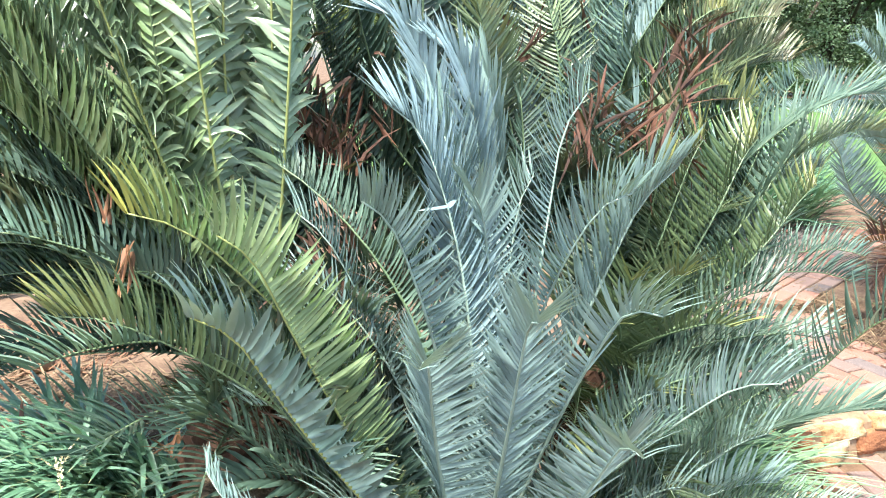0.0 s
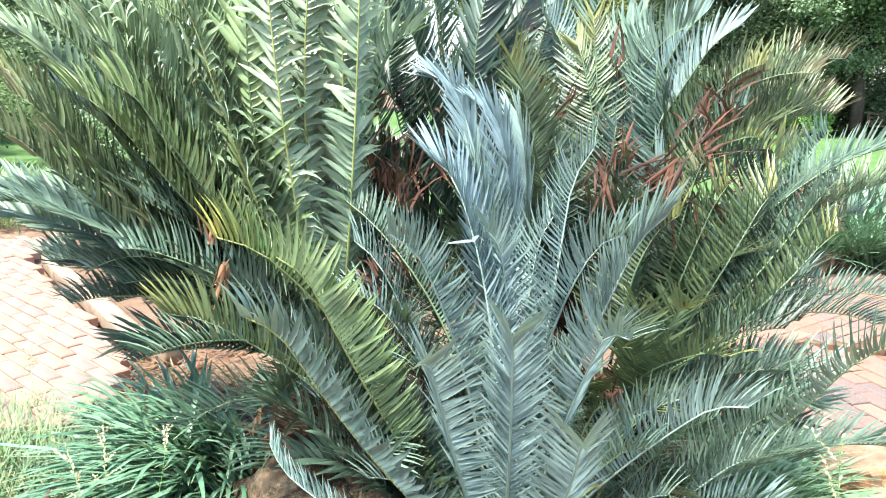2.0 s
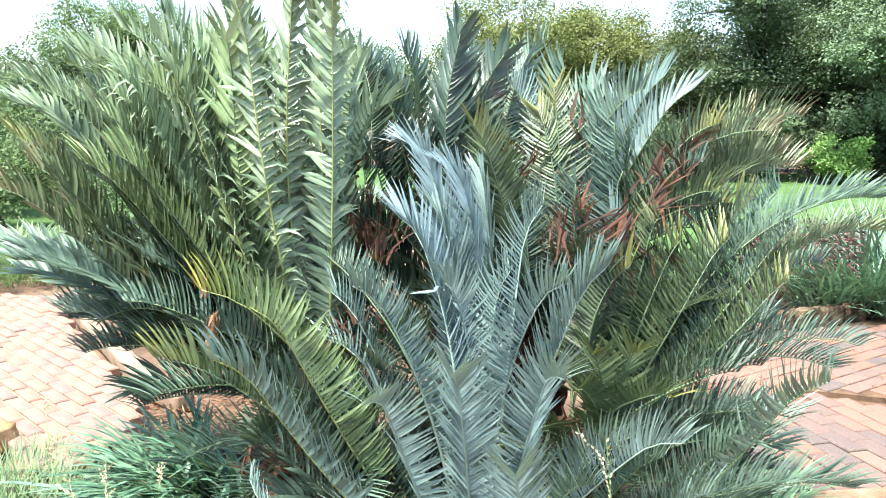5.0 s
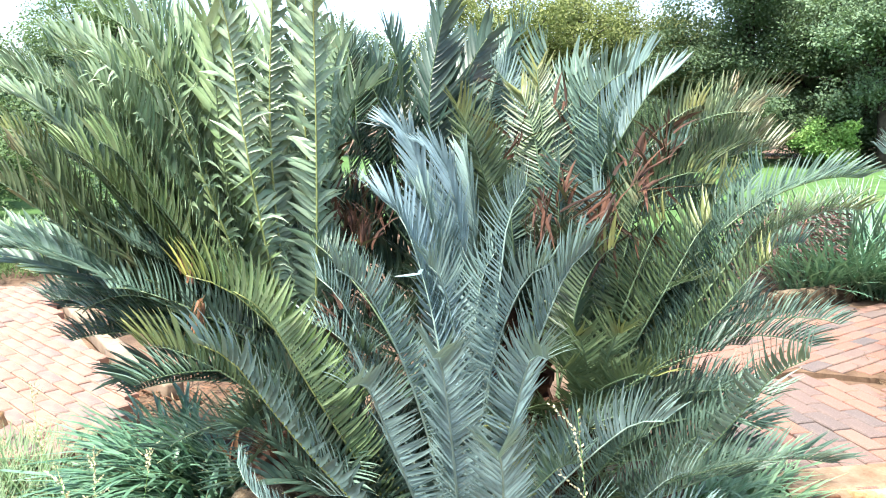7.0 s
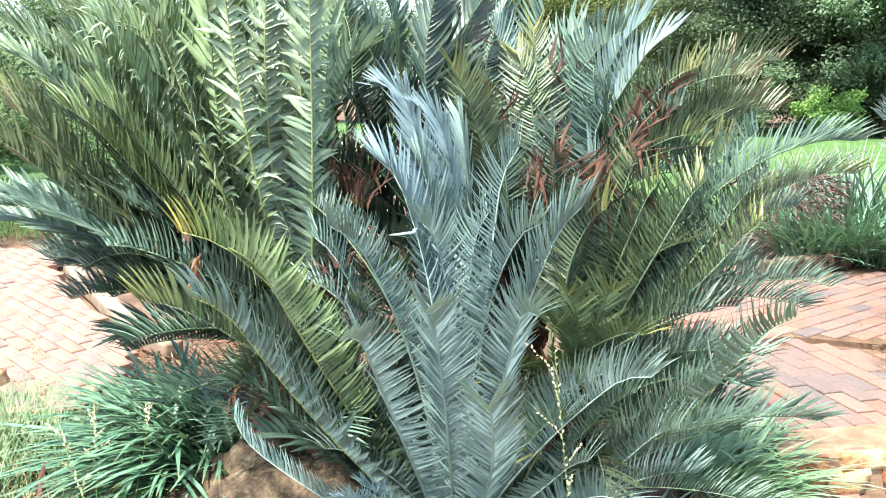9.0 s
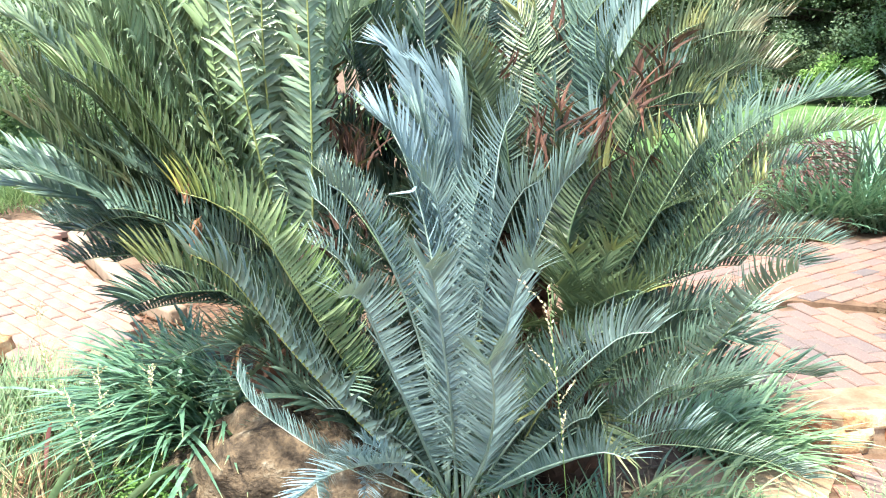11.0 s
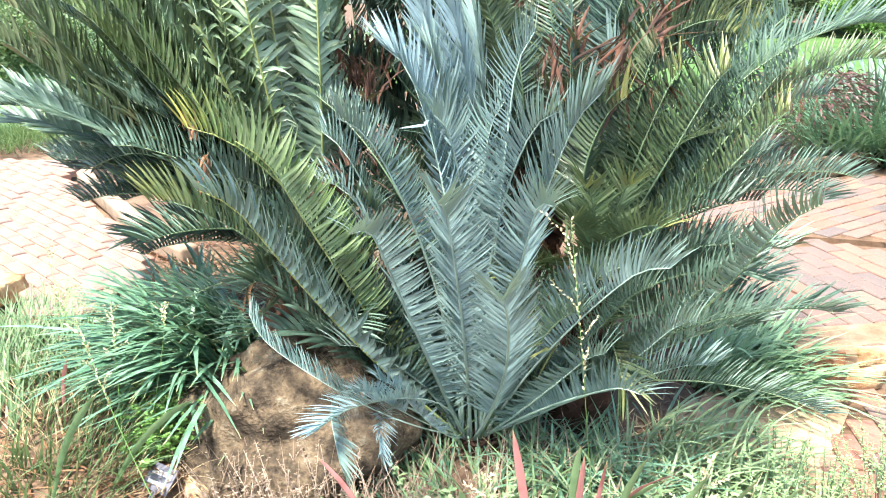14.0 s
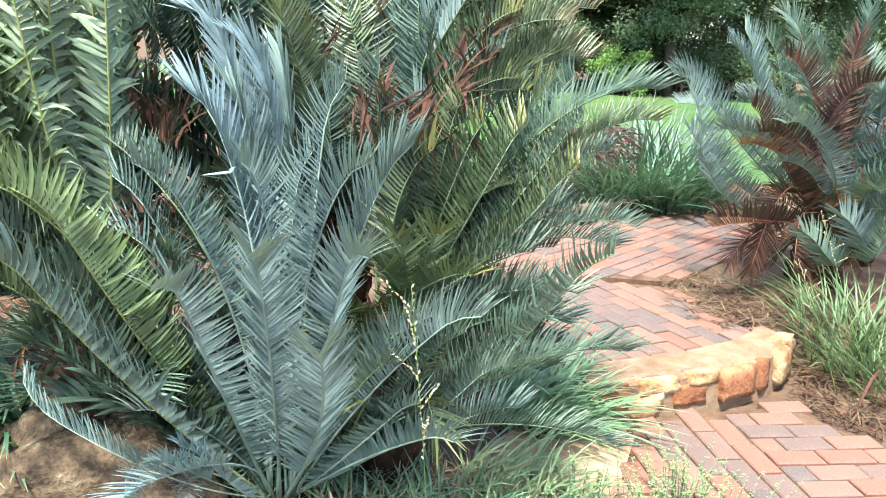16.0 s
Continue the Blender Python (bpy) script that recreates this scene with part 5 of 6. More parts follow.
frond(cycad_b, (-0.55, 0.40, 0.74), (-0.86, 0.30, 1.78), (-0.95, 0.30, 2.08), "broad", MINT, centre=(-0.50, 0.42, 0.74), extra=1)
frond(cycad_b, (-0.52, 0.37, 0.74), (-0.54, 0.30, 1.65), (-0.59, 0.30, 1.89), "recurved", MINT, centre=(-0.50, 0.42, 0.74), extra=1)
frond(cycad_b, (-0.51, 0.37, 0.74), (-0.57, 0.20, 1.48), (-0.59, 0.20, 1.72), "broad", MINT, centre=(-0.50, 0.42, 0.74), extra=1)
frond(cycad_b, (-0.53, 0.38, 0.74), (-0.70, 0.20, 1.37), (-0.77, 0.20, 1.58), "broad", MINT, centre=(-0.50, 0.42, 0.74), extra=1)
frond(cycad_b, (-0.55, 0.41, 0.74), (-0.95, 0.30, 1.22), (-1.14, 0.30, 1.35), "broad", GREEN, centre=(-0.50, 0.42, 0.74), vee=46, extra=1)
frond(cycad_b, (-0.55, 0.40, 0.74), (-0.85, 0.30, 1.12), (-1.03, 0.30, 1.16), "medium", DARK, centre=(-0.50, 0.42, 0.74), extra=1)
frond(cycad_b, (-0.53, 0.38, 0.74), (-0.59, 0.30, 1.28), (-0.55, 0.25, 1.51), "broad", MINT, centre=(-0.50, 0.42, 0.74), extra=1)
frond(cycad_b, (-0.55, 0.42, 0.74), (-0.75, 0.40, 1.14), (-0.83, 0.40, 1.30), "broad", GREEN, centre=(-0.50, 0.42, 0.74), extra=1)
frond(cycad_b, (-0.55, 0.42, 0.74), (-1.19, 0.40, 1.44), (-1.47, 0.45, 1.59), "broad", MINT, centre=(-0.50, 0.42, 0.74), vee=46, extra=1)
frond(cycad_b, (-0.55, 0.41, 0.74), (-1.10, 0.30, 1.69), (-1.24, 0.30, 1.95), "broad", MINT, centre=(-0.50, 0.42, 0.74), extra=1)
frond(cycad_b, (-0.55, 0.40, 0.74), (-1.13, 0.20, 1.29), (-1.30, 0.15, 1.42), "broad", RUSTY, centre=(-0.50, 0.42, 0.74), vee=46, extra=1)
frond(cycad_b, (-0.55, 0.43, 0.74), (-0.78, 0.45, 1.85), (-0.82, 0.50, 2.19), "broad", MINT, centre=(-0.50, 0.42, 0.74), extra=1)
frond(cycad_b, (-0.54, 0.39, 0.74), (-0.89, 0.05, 1.47), (-0.99, 0.03, 1.62), "broad", LIME, centre=(-0.50, 0.42, 0.74), vee=46, extra=1)
frond(cycad_r, (3.44, 2.40, 0.60), (3.084, 2.000, 1.089), (2.680, 1.850, 1.343), "fine", BLUE, centre=(3.46, 2.46, 0.60), big=1.2, curl=60, turn=0.5)
frond(cycad_r, (3.42, 2.40, 0.60), (2.965, 2.050, 1.010), (2.679, 1.900, 1.061), "fine", BLUE, centre=(3.46, 2.46, 0.60), big=0.9, curl=50, turn=0.4)
frond(cycad_r, (3.40, 2.46, 0.60), (2.714, 2.500, 1.167), (2.352, 2.500, 1.564), "fine", BLUE, centre=(3.46, 2.46, 0.60), big=1.15, vee=55, curl=40)
frond(cycad_r, (3.41, 2.48, 0.60), (2.942, 2.600, 1.419), (2.734, 2.600, 1.733), "powder", BLUE, centre=(3.46, 2.46, 0.60), curl=20)
frond(cycad_r, (3.42, 2.42, 0.55), (2.754, 2.050, 0.666), (2.431, 2.000, 0.657), "fine", STRAWY, centre=(3.46, 2.46, 0.60), stalk=STALK_BROWN, bare=0.45, vee=62)
frond(cycad_r, (3.42, 2.42, 0.55), (2.704, 2.100, 0.544), (2.590, 2.050, 0.403), "fine", DEAD, centre=(3.46, 2.46, 0.60), stalk=STALK_BROWN, bare=0.45)
frond(cycad_r, (3.42, 2.43, 0.60), (2.842, 2.200, 1.086), (2.584, 2.100, 1.141), "fine", STRAWY, centre=(3.46, 2.46, 0.60), stalk=STALK_BROWN, bare=0.5, messy=2.0)
frond(cycad_r, (3.46, 2.40, 0.58), (3.358, 1.900, 0.555), (3.052, 1.750, 0.814), "medium", BLUE, centre=(3.46, 2.46, 0.60), big=1.1, vee=40)
frond(cycad_r, (3.46, 2.40, 0.58), (3.195, 1.900, 0.447), (2.880, 1.800, 0.707), "medium", GREEN, centre=(3.46, 2.46, 0.60), vee=40)
frond(cycad_r, (3.41, 2.46, 0.60), (2.68, 2.50, 1.27), (2.41, 2.60, 1.59), "fine", BLUE, centre=(3.46, 2.46, 0.60), big=1.15)
frond(cycad_r, (3.41, 2.47, 0.60), (2.91, 2.60, 1.49), (2.89, 2.70, 1.80), "powder", BLUE, centre=(3.46, 2.46, 0.60), big=1.15)
frond(cycad_r, (3.46, 2.41, 0.60), (3.41, 1.90, 0.48), (3.30, 1.70, 0.74), "fine", GREEN, centre=(3.46, 2.46, 0.60), big=1.15)
frond(cycad_r, (3.50, 2.48, 0.60), (3.54, 2.50, 1.59), (3.53, 2.50, 1.97), "fine", GREEN, centre=(3.46, 2.46, 0.60), big=1.15)
frond(cycad_r, (3.43, 2.50, 0.60), (3.31, 2.70, 1.61), (3.24, 2.90, 1.97), "fine", GREEN, centre=(3.46, 2.46, 0.60), big=1.15)
frond(cycad_r, (3.42, 2.49, 0.60), (2.93, 2.90, 1.66), (2.94, 3.10, 1.72), "fine", BLUE, centre=(3.46, 2.46, 0.60), big=1.15)
frond(cycad_r, (3.42, 2.43, 0.60), (2.77, 2.00, 0.69), (2.41, 1.90, 0.74), "medium", DEAD_DARK, centre=(3.46, 2.46, 0.60), stalk=STALK_BROWN, big=1.15)
frond(cycad_r, (3.42, 2.43, 0.60), (3.01, 2.20, 0.86), (2.72, 2.00, 0.38), "medium", DEAD, centre=(3.46, 2.46, 0.60), stalk=STALK_BROWN, big=1.15)
frond(cycad_r, (3.42, 2.43, 0.60), (3.05, 2.10, 0.71), (2.93, 1.90, 0.41), "medium", DEAD, centre=(3.46, 2.46, 0.60), stalk=STALK_BROWN, big=1.15)
frond(cycad_r, (3.42, 2.44, 0.60), (2.96, 2.20, 1.14), (2.69, 2.10, 1.21), "medium", DEAD_DARK, centre=(3.46, 2.46, 0.60), stalk=STALK_BROWN, big=1.15)
frond(cycad_r, (3.43, 2.42, 0.60), (3.28, 2.20, 1.43), (3.33, 2.00, 1.54), "medium", DEAD_DARK, centre=(3.46, 2.46, 0.60), stalk=STALK_BROWN, big=1.15)
frond(cycad_a, (0.02, 0.12, 0.17), (-0.44, 0.02, 0.62), (-0.58, 0.00, 0.77), "broad", GREEN, centre=(0.07, 0.13, 0.17))
frond(cycad_a, (0.02, 0.12, 0.17), (-0.38, 0.05, 0.53), (-0.51, 0.00, 0.58), "broad", DARK, centre=(0.07, 0.13, 0.17))
frond(cycad_a, (0.02, 0.12, 0.17), (-0.32, 0.02, 0.70), (-0.43, -0.05, 0.86), "medium", GREEN, centre=(0.07, 0.13, 0.17))
frond(cycad_a, (0.02, 0.13, 0.17), (-0.31, 0.10, 0.71), (-0.39, 0.08, 0.90), "medium", DARK, centre=(0.07, 0.13, 0.17))
frond(cycad_a, (0.03, 0.10, 0.17), (-0.17, -0.05, 0.51), (-0.30, -0.10, 0.60), "fine", BLUE, centre=(0.07, 0.13, 0.17), stalk=STALK_PALE)
frond(cycad_a, (0.11, 0.11, 0.17), (0.30, 0.00, 0.59), (0.42, -0.08, 0.84), "fine", BLUE, centre=(0.07, 0.13, 0.17), stalk=STALK_PALE)
frond(cycad_a, (0.12, 0.12, 0.17), (0.44, 0.02, 0.59), (0.58, -0.06, 0.81), "fine", GREEN, centre=(0.07, 0.13, 0.17))
frond(cycad_a, (0.12, 0.12, 0.17), (0.59, 0.05, 0.58), (0.80, 0.00, 0.83), "medium", GREEN, centre=(0.07, 0.13, 0.17), big=0.8, vee=60)
frond(cycad_a, (0.12, 0.13, 0.17), (0.69, 0.10, 0.53), (0.93, 0.10, 0.65), "medium", GREEN, centre=(0.07, 0.13, 0.17), big=0.8, vee=60)
frond(cycad_a, (0.12, 0.12, 0.17), (0.55, 0.00, 0.45), (0.78, -0.05, 0.57), "medium", BLUE, centre=(0.07, 0.13, 0.17), stalk=STALK_PALE, big=0.8, vee=60)
frond(cycad_a, (0.11, 0.10, 0.17), (0.34, -0.10, 0.49), (0.45, -0.20, 0.66), "fine", BLUE, centre=(0.07, 0.13, 0.17), stalk=STALK_PALE)
frond(cycad_d, (0.23, 0.77, 0.95), (0.25, 0.60, 1.65), (0.30, 0.62, 1.91), "medium", GREEN, centre=(0.22, 0.82, 0.95), extra=1)
frond(cycad_d, (0.25, 0.78, 0.95), (0.38, 0.55, 1.58), (0.43, 0.55, 1.82), "medium", GREEN, centre=(0.22, 0.82, 0.95), extra=1)
frond(cycad_d, (0.26, 0.79, 0.95), (0.55, 0.62, 1.57), (0.64, 0.65, 1.79), "medium", BLUE, centre=(0.22, 0.82, 0.95), extra=1)
frond(cycad_d, (0.26, 0.80, 0.95), (0.64, 0.60, 1.54), (0.83, 0.65, 1.75), "medium", OLIVE, centre=(0.22, 0.82, 0.95), extra=1)
frond(cycad_d, (0.27, 0.81, 0.95), (0.75, 0.66, 1.53), (0.96, 0.70, 1.77), "medium", RUSTY, centre=(0.22, 0.82, 0.95), extra=1)
frond(cycad_d, (0.26, 0.79, 0.95), (0.62, 0.55, 1.42), (0.77, 0.60, 1.61), "medium", GREEN, centre=(0.22, 0.82, 0.95), extra=1)
frond(cycad_d, (0.24, 0.77, 0.95), (0.35, 0.50, 1.42), (0.30, 0.50, 1.62), "medium", DARK, centre=(0.22, 0.82, 0.95), extra=1)
frond(cycad_d, (0.25, 0.78, 0.95), (0.48, 0.50, 1.35), (0.50, 0.50, 1.56), "medium", DARK, centre=(0.22, 0.82, 0.95), extra=1)
frond(cycad_d, (0.21, 0.77, 0.95), (0.15, 0.55, 1.54), (0.09, 0.60, 1.83), "medium", GREEN, centre=(0.22, 0.82, 0.95), extra=1)
frond(cycad_d, (0.18, 0.78, 0.95), (-0.05, 0.55, 1.57), (0.03, 0.60, 1.91), "broad", DARK, centre=(0.22, 0.82, 0.95), extra=1)
frond(cycad_d, (0.18, 0.79, 0.95), (-0.21, 0.55, 1.39), (-0.39, 0.62, 1.65), "broad", DARK, centre=(0.22, 0.82, 0.95), extra=1)
frond(cycad_d, (0.17, 0.80, 0.95), (-0.30, 0.60, 1.33), (-0.24, 0.60, 1.63), "broad", DARK, centre=(0.22, 0.82, 0.95), extra=1)
frond(cycad_d, (0.27, 0.80, 0.95), (0.79, 0.60, 1.38), (1.04, 0.65, 1.44), "medium", GREEN, centre=(0.22, 0.82, 0.95), extra=1)
frond(cycad_b, (-0.55, 0.41, 0.74), (-1.14, 0.25, 1.60), (-1.35, 0.25, 1.85), "broad", MINT, centre=(-0.50, 0.42, 0.74), extra=1)
frond(cycad_b, (-0.55, 0.40, 0.74), (-1.01, 0.25, 1.65), (-1.16, 0.28, 1.96), "broad", MINT, centre=(-0.50, 0.42, 0.74), extra=1)
frond(cycad_b, (-0.55, 0.41, 0.74), (-0.98, 0.35, 1.82), (-1.14, 0.38, 2.05), "broad", MINT, centre=(-0.50, 0.42, 0.74), extra=1)
frond(cycad_b, (-0.54, 0.39, 0.74), (-0.73, 0.20, 1.62), (-0.79, 0.20, 1.93), "broad", MINT, centre=(-0.50, 0.42, 0.74), extra=1)
frond(cycad_b, (-0.55, 0.41, 0.74), (-0.61, 0.40, 1.62), (-0.64, 0.45, 1.90), "broad", MINT, centre=(-0.50, 0.42, 0.74), extra=1)
frond(cycad_b, (-0.54, 0.40, 0.74), (-0.54, 0.40, 1.44), (-0.53, 0.42, 1.73), "broad", MINT, centre=(-0.50, 0.42, 0.74), extra=1)
frond(cycad_b, (-0.55, 0.41, 0.74), (-1.25, 0.25, 1.45), (-1.46, 0.25, 1.69), "broad", OLIVE, centre=(-0.50, 0.42, 0.74), vee=46, extra=1)
frond(cycad_b, (-0.55, 0.40, 0.74), (-1.00, 0.20, 1.25), (-1.23, 0.20, 1.32), "broad", GREEN, centre=(-0.50, 0.42, 0.74), vee=46, extra=1)
frond(cycad_b, (-0.55, 0.40, 0.74), (-0.99, 0.25, 1.09), (-1.24, 0.25, 1.04), "medium", DARK, centre=(-0.50, 0.42, 0.74), extra=1)
frond(cycad_b, (-0.55, 0.41, 0.74), (-1.32, 0.30, 1.21), (-1.62, 0.30, 1.30), "broad", GREEN, centre=(-0.50, 0.42, 0.74), vee=46, extra=1)
frond(cycad_b, (-0.55, 0.41, 0.74), (-0.89, 0.30, 1.28), (-0.97, 0.30, 1.47), "broad", GREEN, centre=(-0.50, 0.42, 0.74), extra=1)
frond(cycad_b, (-0.55, 0.40, 0.74), (-0.80, 0.30, 1.00), (-0.98, 0.30, 1.00), "medium", DARK, centre=(-0.50, 0.42, 0.74), extra=1)
frond(cycad_b, (-0.54, 0.39, 0.74), (-0.85, 0.15, 1.08), (-1.06, 0.12, 1.15), "medium", GREEN, centre=(-0.50, 0.42, 0.74), extra=1)
frond(cycad_b, (-0.55, 0.40, 0.74), (-0.68, 0.35, 1.39), (-0.71, 0.35, 1.62), "broad", MINT, centre=(-0.50, 0.42, 0.74), extra=1)
frond(cycad_b, (-0.46, 0.40, 0.74), (-0.39, 0.36, 1.73), (-0.36, 0.34, 1.92), "broad", MINT, centre=(-0.50, 0.42, 0.74), extra=1)
frond(cycad_b, (-0.55, 0.40, 0.74), (-0.70, 0.35, 1.03), (-0.77, 0.35, 1.19), "medium", DARK, centre=(-0.50, 0.42, 0.74), extra=1)
frond(cycad_r, (3.41, 2.46, 0.60), (2.56, 2.40, 1.07), (2.40, 2.40, 1.44), "fine", BLUE, centre=(3.46, 2.46, 0.60), big=1.15)
frond(cycad_r, (3.41, 2.45, 0.60), (2.59, 2.30, 0.83), (2.35, 2.20, 1.22), "fine", BLUE, centre=(3.46, 2.46, 0.60), big=1.15)
frond(cycad_r, (3.41, 2.48, 0.60), (3.36, 2.50, 1.30), (3.29, 2.60, 1.79), "fine", GREEN, centre=(3.46, 2.46, 0.60), big=1.15)
frond(cycad_r, (3.41, 2.48, 0.60), (3.13, 2.60, 1.35), (3.04, 2.70, 1.78), "fine", GREEN, centre=(3.46, 2.46, 0.60), big=1.15)
frond(cycad_r, (3.41, 2.45, 0.60), (3.19, 2.40, 1.41), (2.99, 2.40, 1.67), "medium", DEAD, centre=(3.46, 2.46, 0.60), stalk=STALK_BROWN, big=1.15)
frond(cycad_r, (3.42, 2.42, 0.60), (3.40, 2.40, 1.52), (3.42, 2.40, 1.79), "medium", DEAD, centre=(3.46, 2.46, 0.60), stalk=STALK_BROWN, big=1.15)
frond(cycad_r, (3.41, 2.44, 0.60), (2.91, 2.20, 1.04), (2.70, 2.20, 1.37), "medium", DEAD, centre=(3.46, 2.46, 0.60), stalk=STALK_BROWN, big=1.15)
frond(cycad_a, (0.02, 0.12, 0.17), (-0.24, 0.08, 1.00), (-0.36, 0.10, 1.21), "fine", BLUE, centre=(0.07, 0.13, 0.17), stalk=STALK_PALE)
frond(cycad_a, (0.02, 0.13, 0.17), (-0.33, 0.12, 0.84), (-0.44, 0.15, 1.00), "fine", DARK, centre=(0.07, 0.13, 0.17))
frond(cycad_a, (0.02, 0.11, 0.17), (-0.23, 0.02, 0.81), (-0.31, 0.00, 0.95), "fine", BLUE, centre=(0.07, 0.13, 0.17), stalk=STALK_PALE)
frond(cycad_a, (0.02, 0.12, 0.17), (-0.35, 0.02, 0.80), (-0.48, -0.02, 0.87), "fine", GREEN, centre=(0.07, 0.13, 0.17))
frond(cycad_b, (-0.54, 0.39, 0.74), (-0.78, 0.15, 1.69), (-0.87, 0.12, 1.97), "broad", MINT, centre=(-0.50, 0.42, 0.74), extra=1)
frond(cycad_b, (-0.54, 0.39, 0.74), (-0.94, 0.12, 1.53), (-1.07, 0.10, 1.77), "broad", MINT, centre=(-0.50, 0.42, 0.74), extra=1)
crown_fill(cycad_a, (0.07, 0.14, 0.18), 12, 1, "fine", [BLUE, GREEN], (0.5, 0.75), (30, 150), (50, 80))
crown_fill(cycad_b, (-0.5, 0.44, 0.74), 16, 3, "broad", [DARK, GREEN, MINT], (0.6, 0.95), (40, 190), (35, 80))
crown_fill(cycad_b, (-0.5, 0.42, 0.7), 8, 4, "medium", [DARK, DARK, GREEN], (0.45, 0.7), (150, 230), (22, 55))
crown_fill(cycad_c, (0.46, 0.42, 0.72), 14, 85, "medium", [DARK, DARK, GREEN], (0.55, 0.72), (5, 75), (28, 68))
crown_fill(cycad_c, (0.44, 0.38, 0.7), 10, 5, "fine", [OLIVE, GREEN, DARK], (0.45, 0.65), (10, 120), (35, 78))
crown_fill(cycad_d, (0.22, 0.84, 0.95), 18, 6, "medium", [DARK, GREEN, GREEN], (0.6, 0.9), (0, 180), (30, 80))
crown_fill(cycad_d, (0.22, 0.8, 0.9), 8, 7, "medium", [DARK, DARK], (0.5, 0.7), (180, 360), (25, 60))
crown_fill(cycad_r, (3.46, 2.48, 0.62), 24, 8, "fine", [BLUE, GREEN, BLUE], (0.8, 1.25), (-40, 220), (35, 82), big=1.15)
crown_fill(cycad_r, (3.46, 2.46, 0.6), 8, 9, "medium", [BLUE, GREEN], (0.7, 0.9), (280, 350), (15, 60), big=1.1)
crown_fill(cycad_r, (3.46, 2.46, 0.6), 12, 10, "fine", [DEAD_DARK, DEAD_DARK, DEAD, STRAWY], (0.35, 0.58), (150, 330), (-35, 60), big=1.1)
crown_fill(cycad_s, (4.12, 3.0, 0.7), 34, 12, "fine", [BLUE, GREEN, DARK], (0.8, 1.3), (0, 360), (25, 80), big=1.15)
crown_fill(cycad_s, (4.12, 3.0, 0.7), 10, 13, "medium", [DEAD_DARK, DEAD_DARK, STRAWY], (0.5, 0.8), (150, 330), (-20, 60), big=1.2)
for at, n, reach, s in (((0.59, 0.3, 1.47), 34, 0.12, 1), ((0.42, 0.28, 1.36), 36, 0.08, 2), ((0.24, 0.42, 1.62), 26, 0.09, 3), ((0.72, 0.6, 1.62), 34, 0.09, 4),
                        ((-0.36, 0.5, 1.36), 40, 0.09, 5), ((-0.3, 0.35, 1.28), 36, 0.08, 6), ((0.64, 0.35, 1.34), 16, 0.1, 7), ((0.02, 0.5, 1.8), 8, 0.06, 8), ((0.3, 0.2, 1.42), 18, 0.07, 9)):
    dead_leaves(cycad_d, at, n, reach, s)
dead_leaves(cycad_b, (-0.32, 0.2, 1.02), 40, 0.13, 11, DEAD)
dead_leaves(cycad_b, (-0.75, 0.1, 1.16), 14, 0.07, 12, STRAWY)
dead_leaves(cycad_b, (-0.66, 0.3, 0.55), 30, 0.16, 13, STRAWY)
dead_leaves(cycad_r, (3.5, 2.4, 1.3), 90, 0.26, 14, DEAD_DARK)
dead_leaves(cycad_r, (3.3, 2.3, 1.0), 60, 0.2, 16, DEAD_DARK)
dead_leaves(cycad_r, (3.2, 2.2, 0.9), 50, 0.2, 15, DEAD)

seed_stalk((0.4, -1.18), (0.305, -1.32, 1.335), "green grass stalk with pale branching seed head", 1, 0.035, 0.45)
seed_stalk((0.12, -0.55), (0.16, -0.62, 0.52), "green grass stalk with pale branching seed head", 2, 0.05)
seed_stalk((0.6, -0.4), (0.7, -0.52, 0.55), "green grass stalk with pale branching seed head", 3, 0.06)
seed_stalk((-1.0, -0.2), (-1.12, 0.05, 0.62), "leaning grass stalk with pale seed head", 4, 0.05)
seed_stalk((-0.7, -0.45), (-1.15, -0.1, 0.62), "leaning grass stalk with pale seed head", 5, 0.04)
seed_stalk((2.75, 1.1), (2.6, 1.4, 0.62), "leaning grass stalk with pale seed head", 6, 0.06)
seed_stalk((3.0, 1.2), (2.75, 1.5, 0.85), "leaning grass stalk with pale seed head", 7, 0.06)
RED = "crimson withered grass blade"
lone_blade((0.3, -0.5), (-0.12, 0, 1), 0.54, 0.022, CRIMSON, RED, (-0.02, 0, -.05))
lone_blade((0.38, -0.5), (0.02, 0, 1), 0.48, 0.018, CRIMSON, RED, (0.02, 0, -.05))
lone_blade((0.41, -0.48), (0.06, 0, 1), 0.46, 0.013, CRIMSON, RED, (0.04, 0, -.05))
lone_blade((-0.12, -0.45), (-0.18, 0, 1), 0.4, 0.015, CRIMSON, RED, (-0.25, 0, -.15))
lone_blade((0.6, -0.4), (0.28, 0, 1), 0.66, 0.018, CRIMSON, RED, (0.42, 0, -.55))
lone_blade((0.4, -0.42), (0.15, 0, 1), 0.62, 0.016, CRIMSON, RED, (0.25, 0, -.4))
lone_blade((-1.25, -0.1), (0.05, 0, 1), 0.3, 0.014, CRIMSON, RED)
lone_blade((2.75, 0.95), (0.2, 0, 1), 0.28, 0.03, CRIMSON, RED)
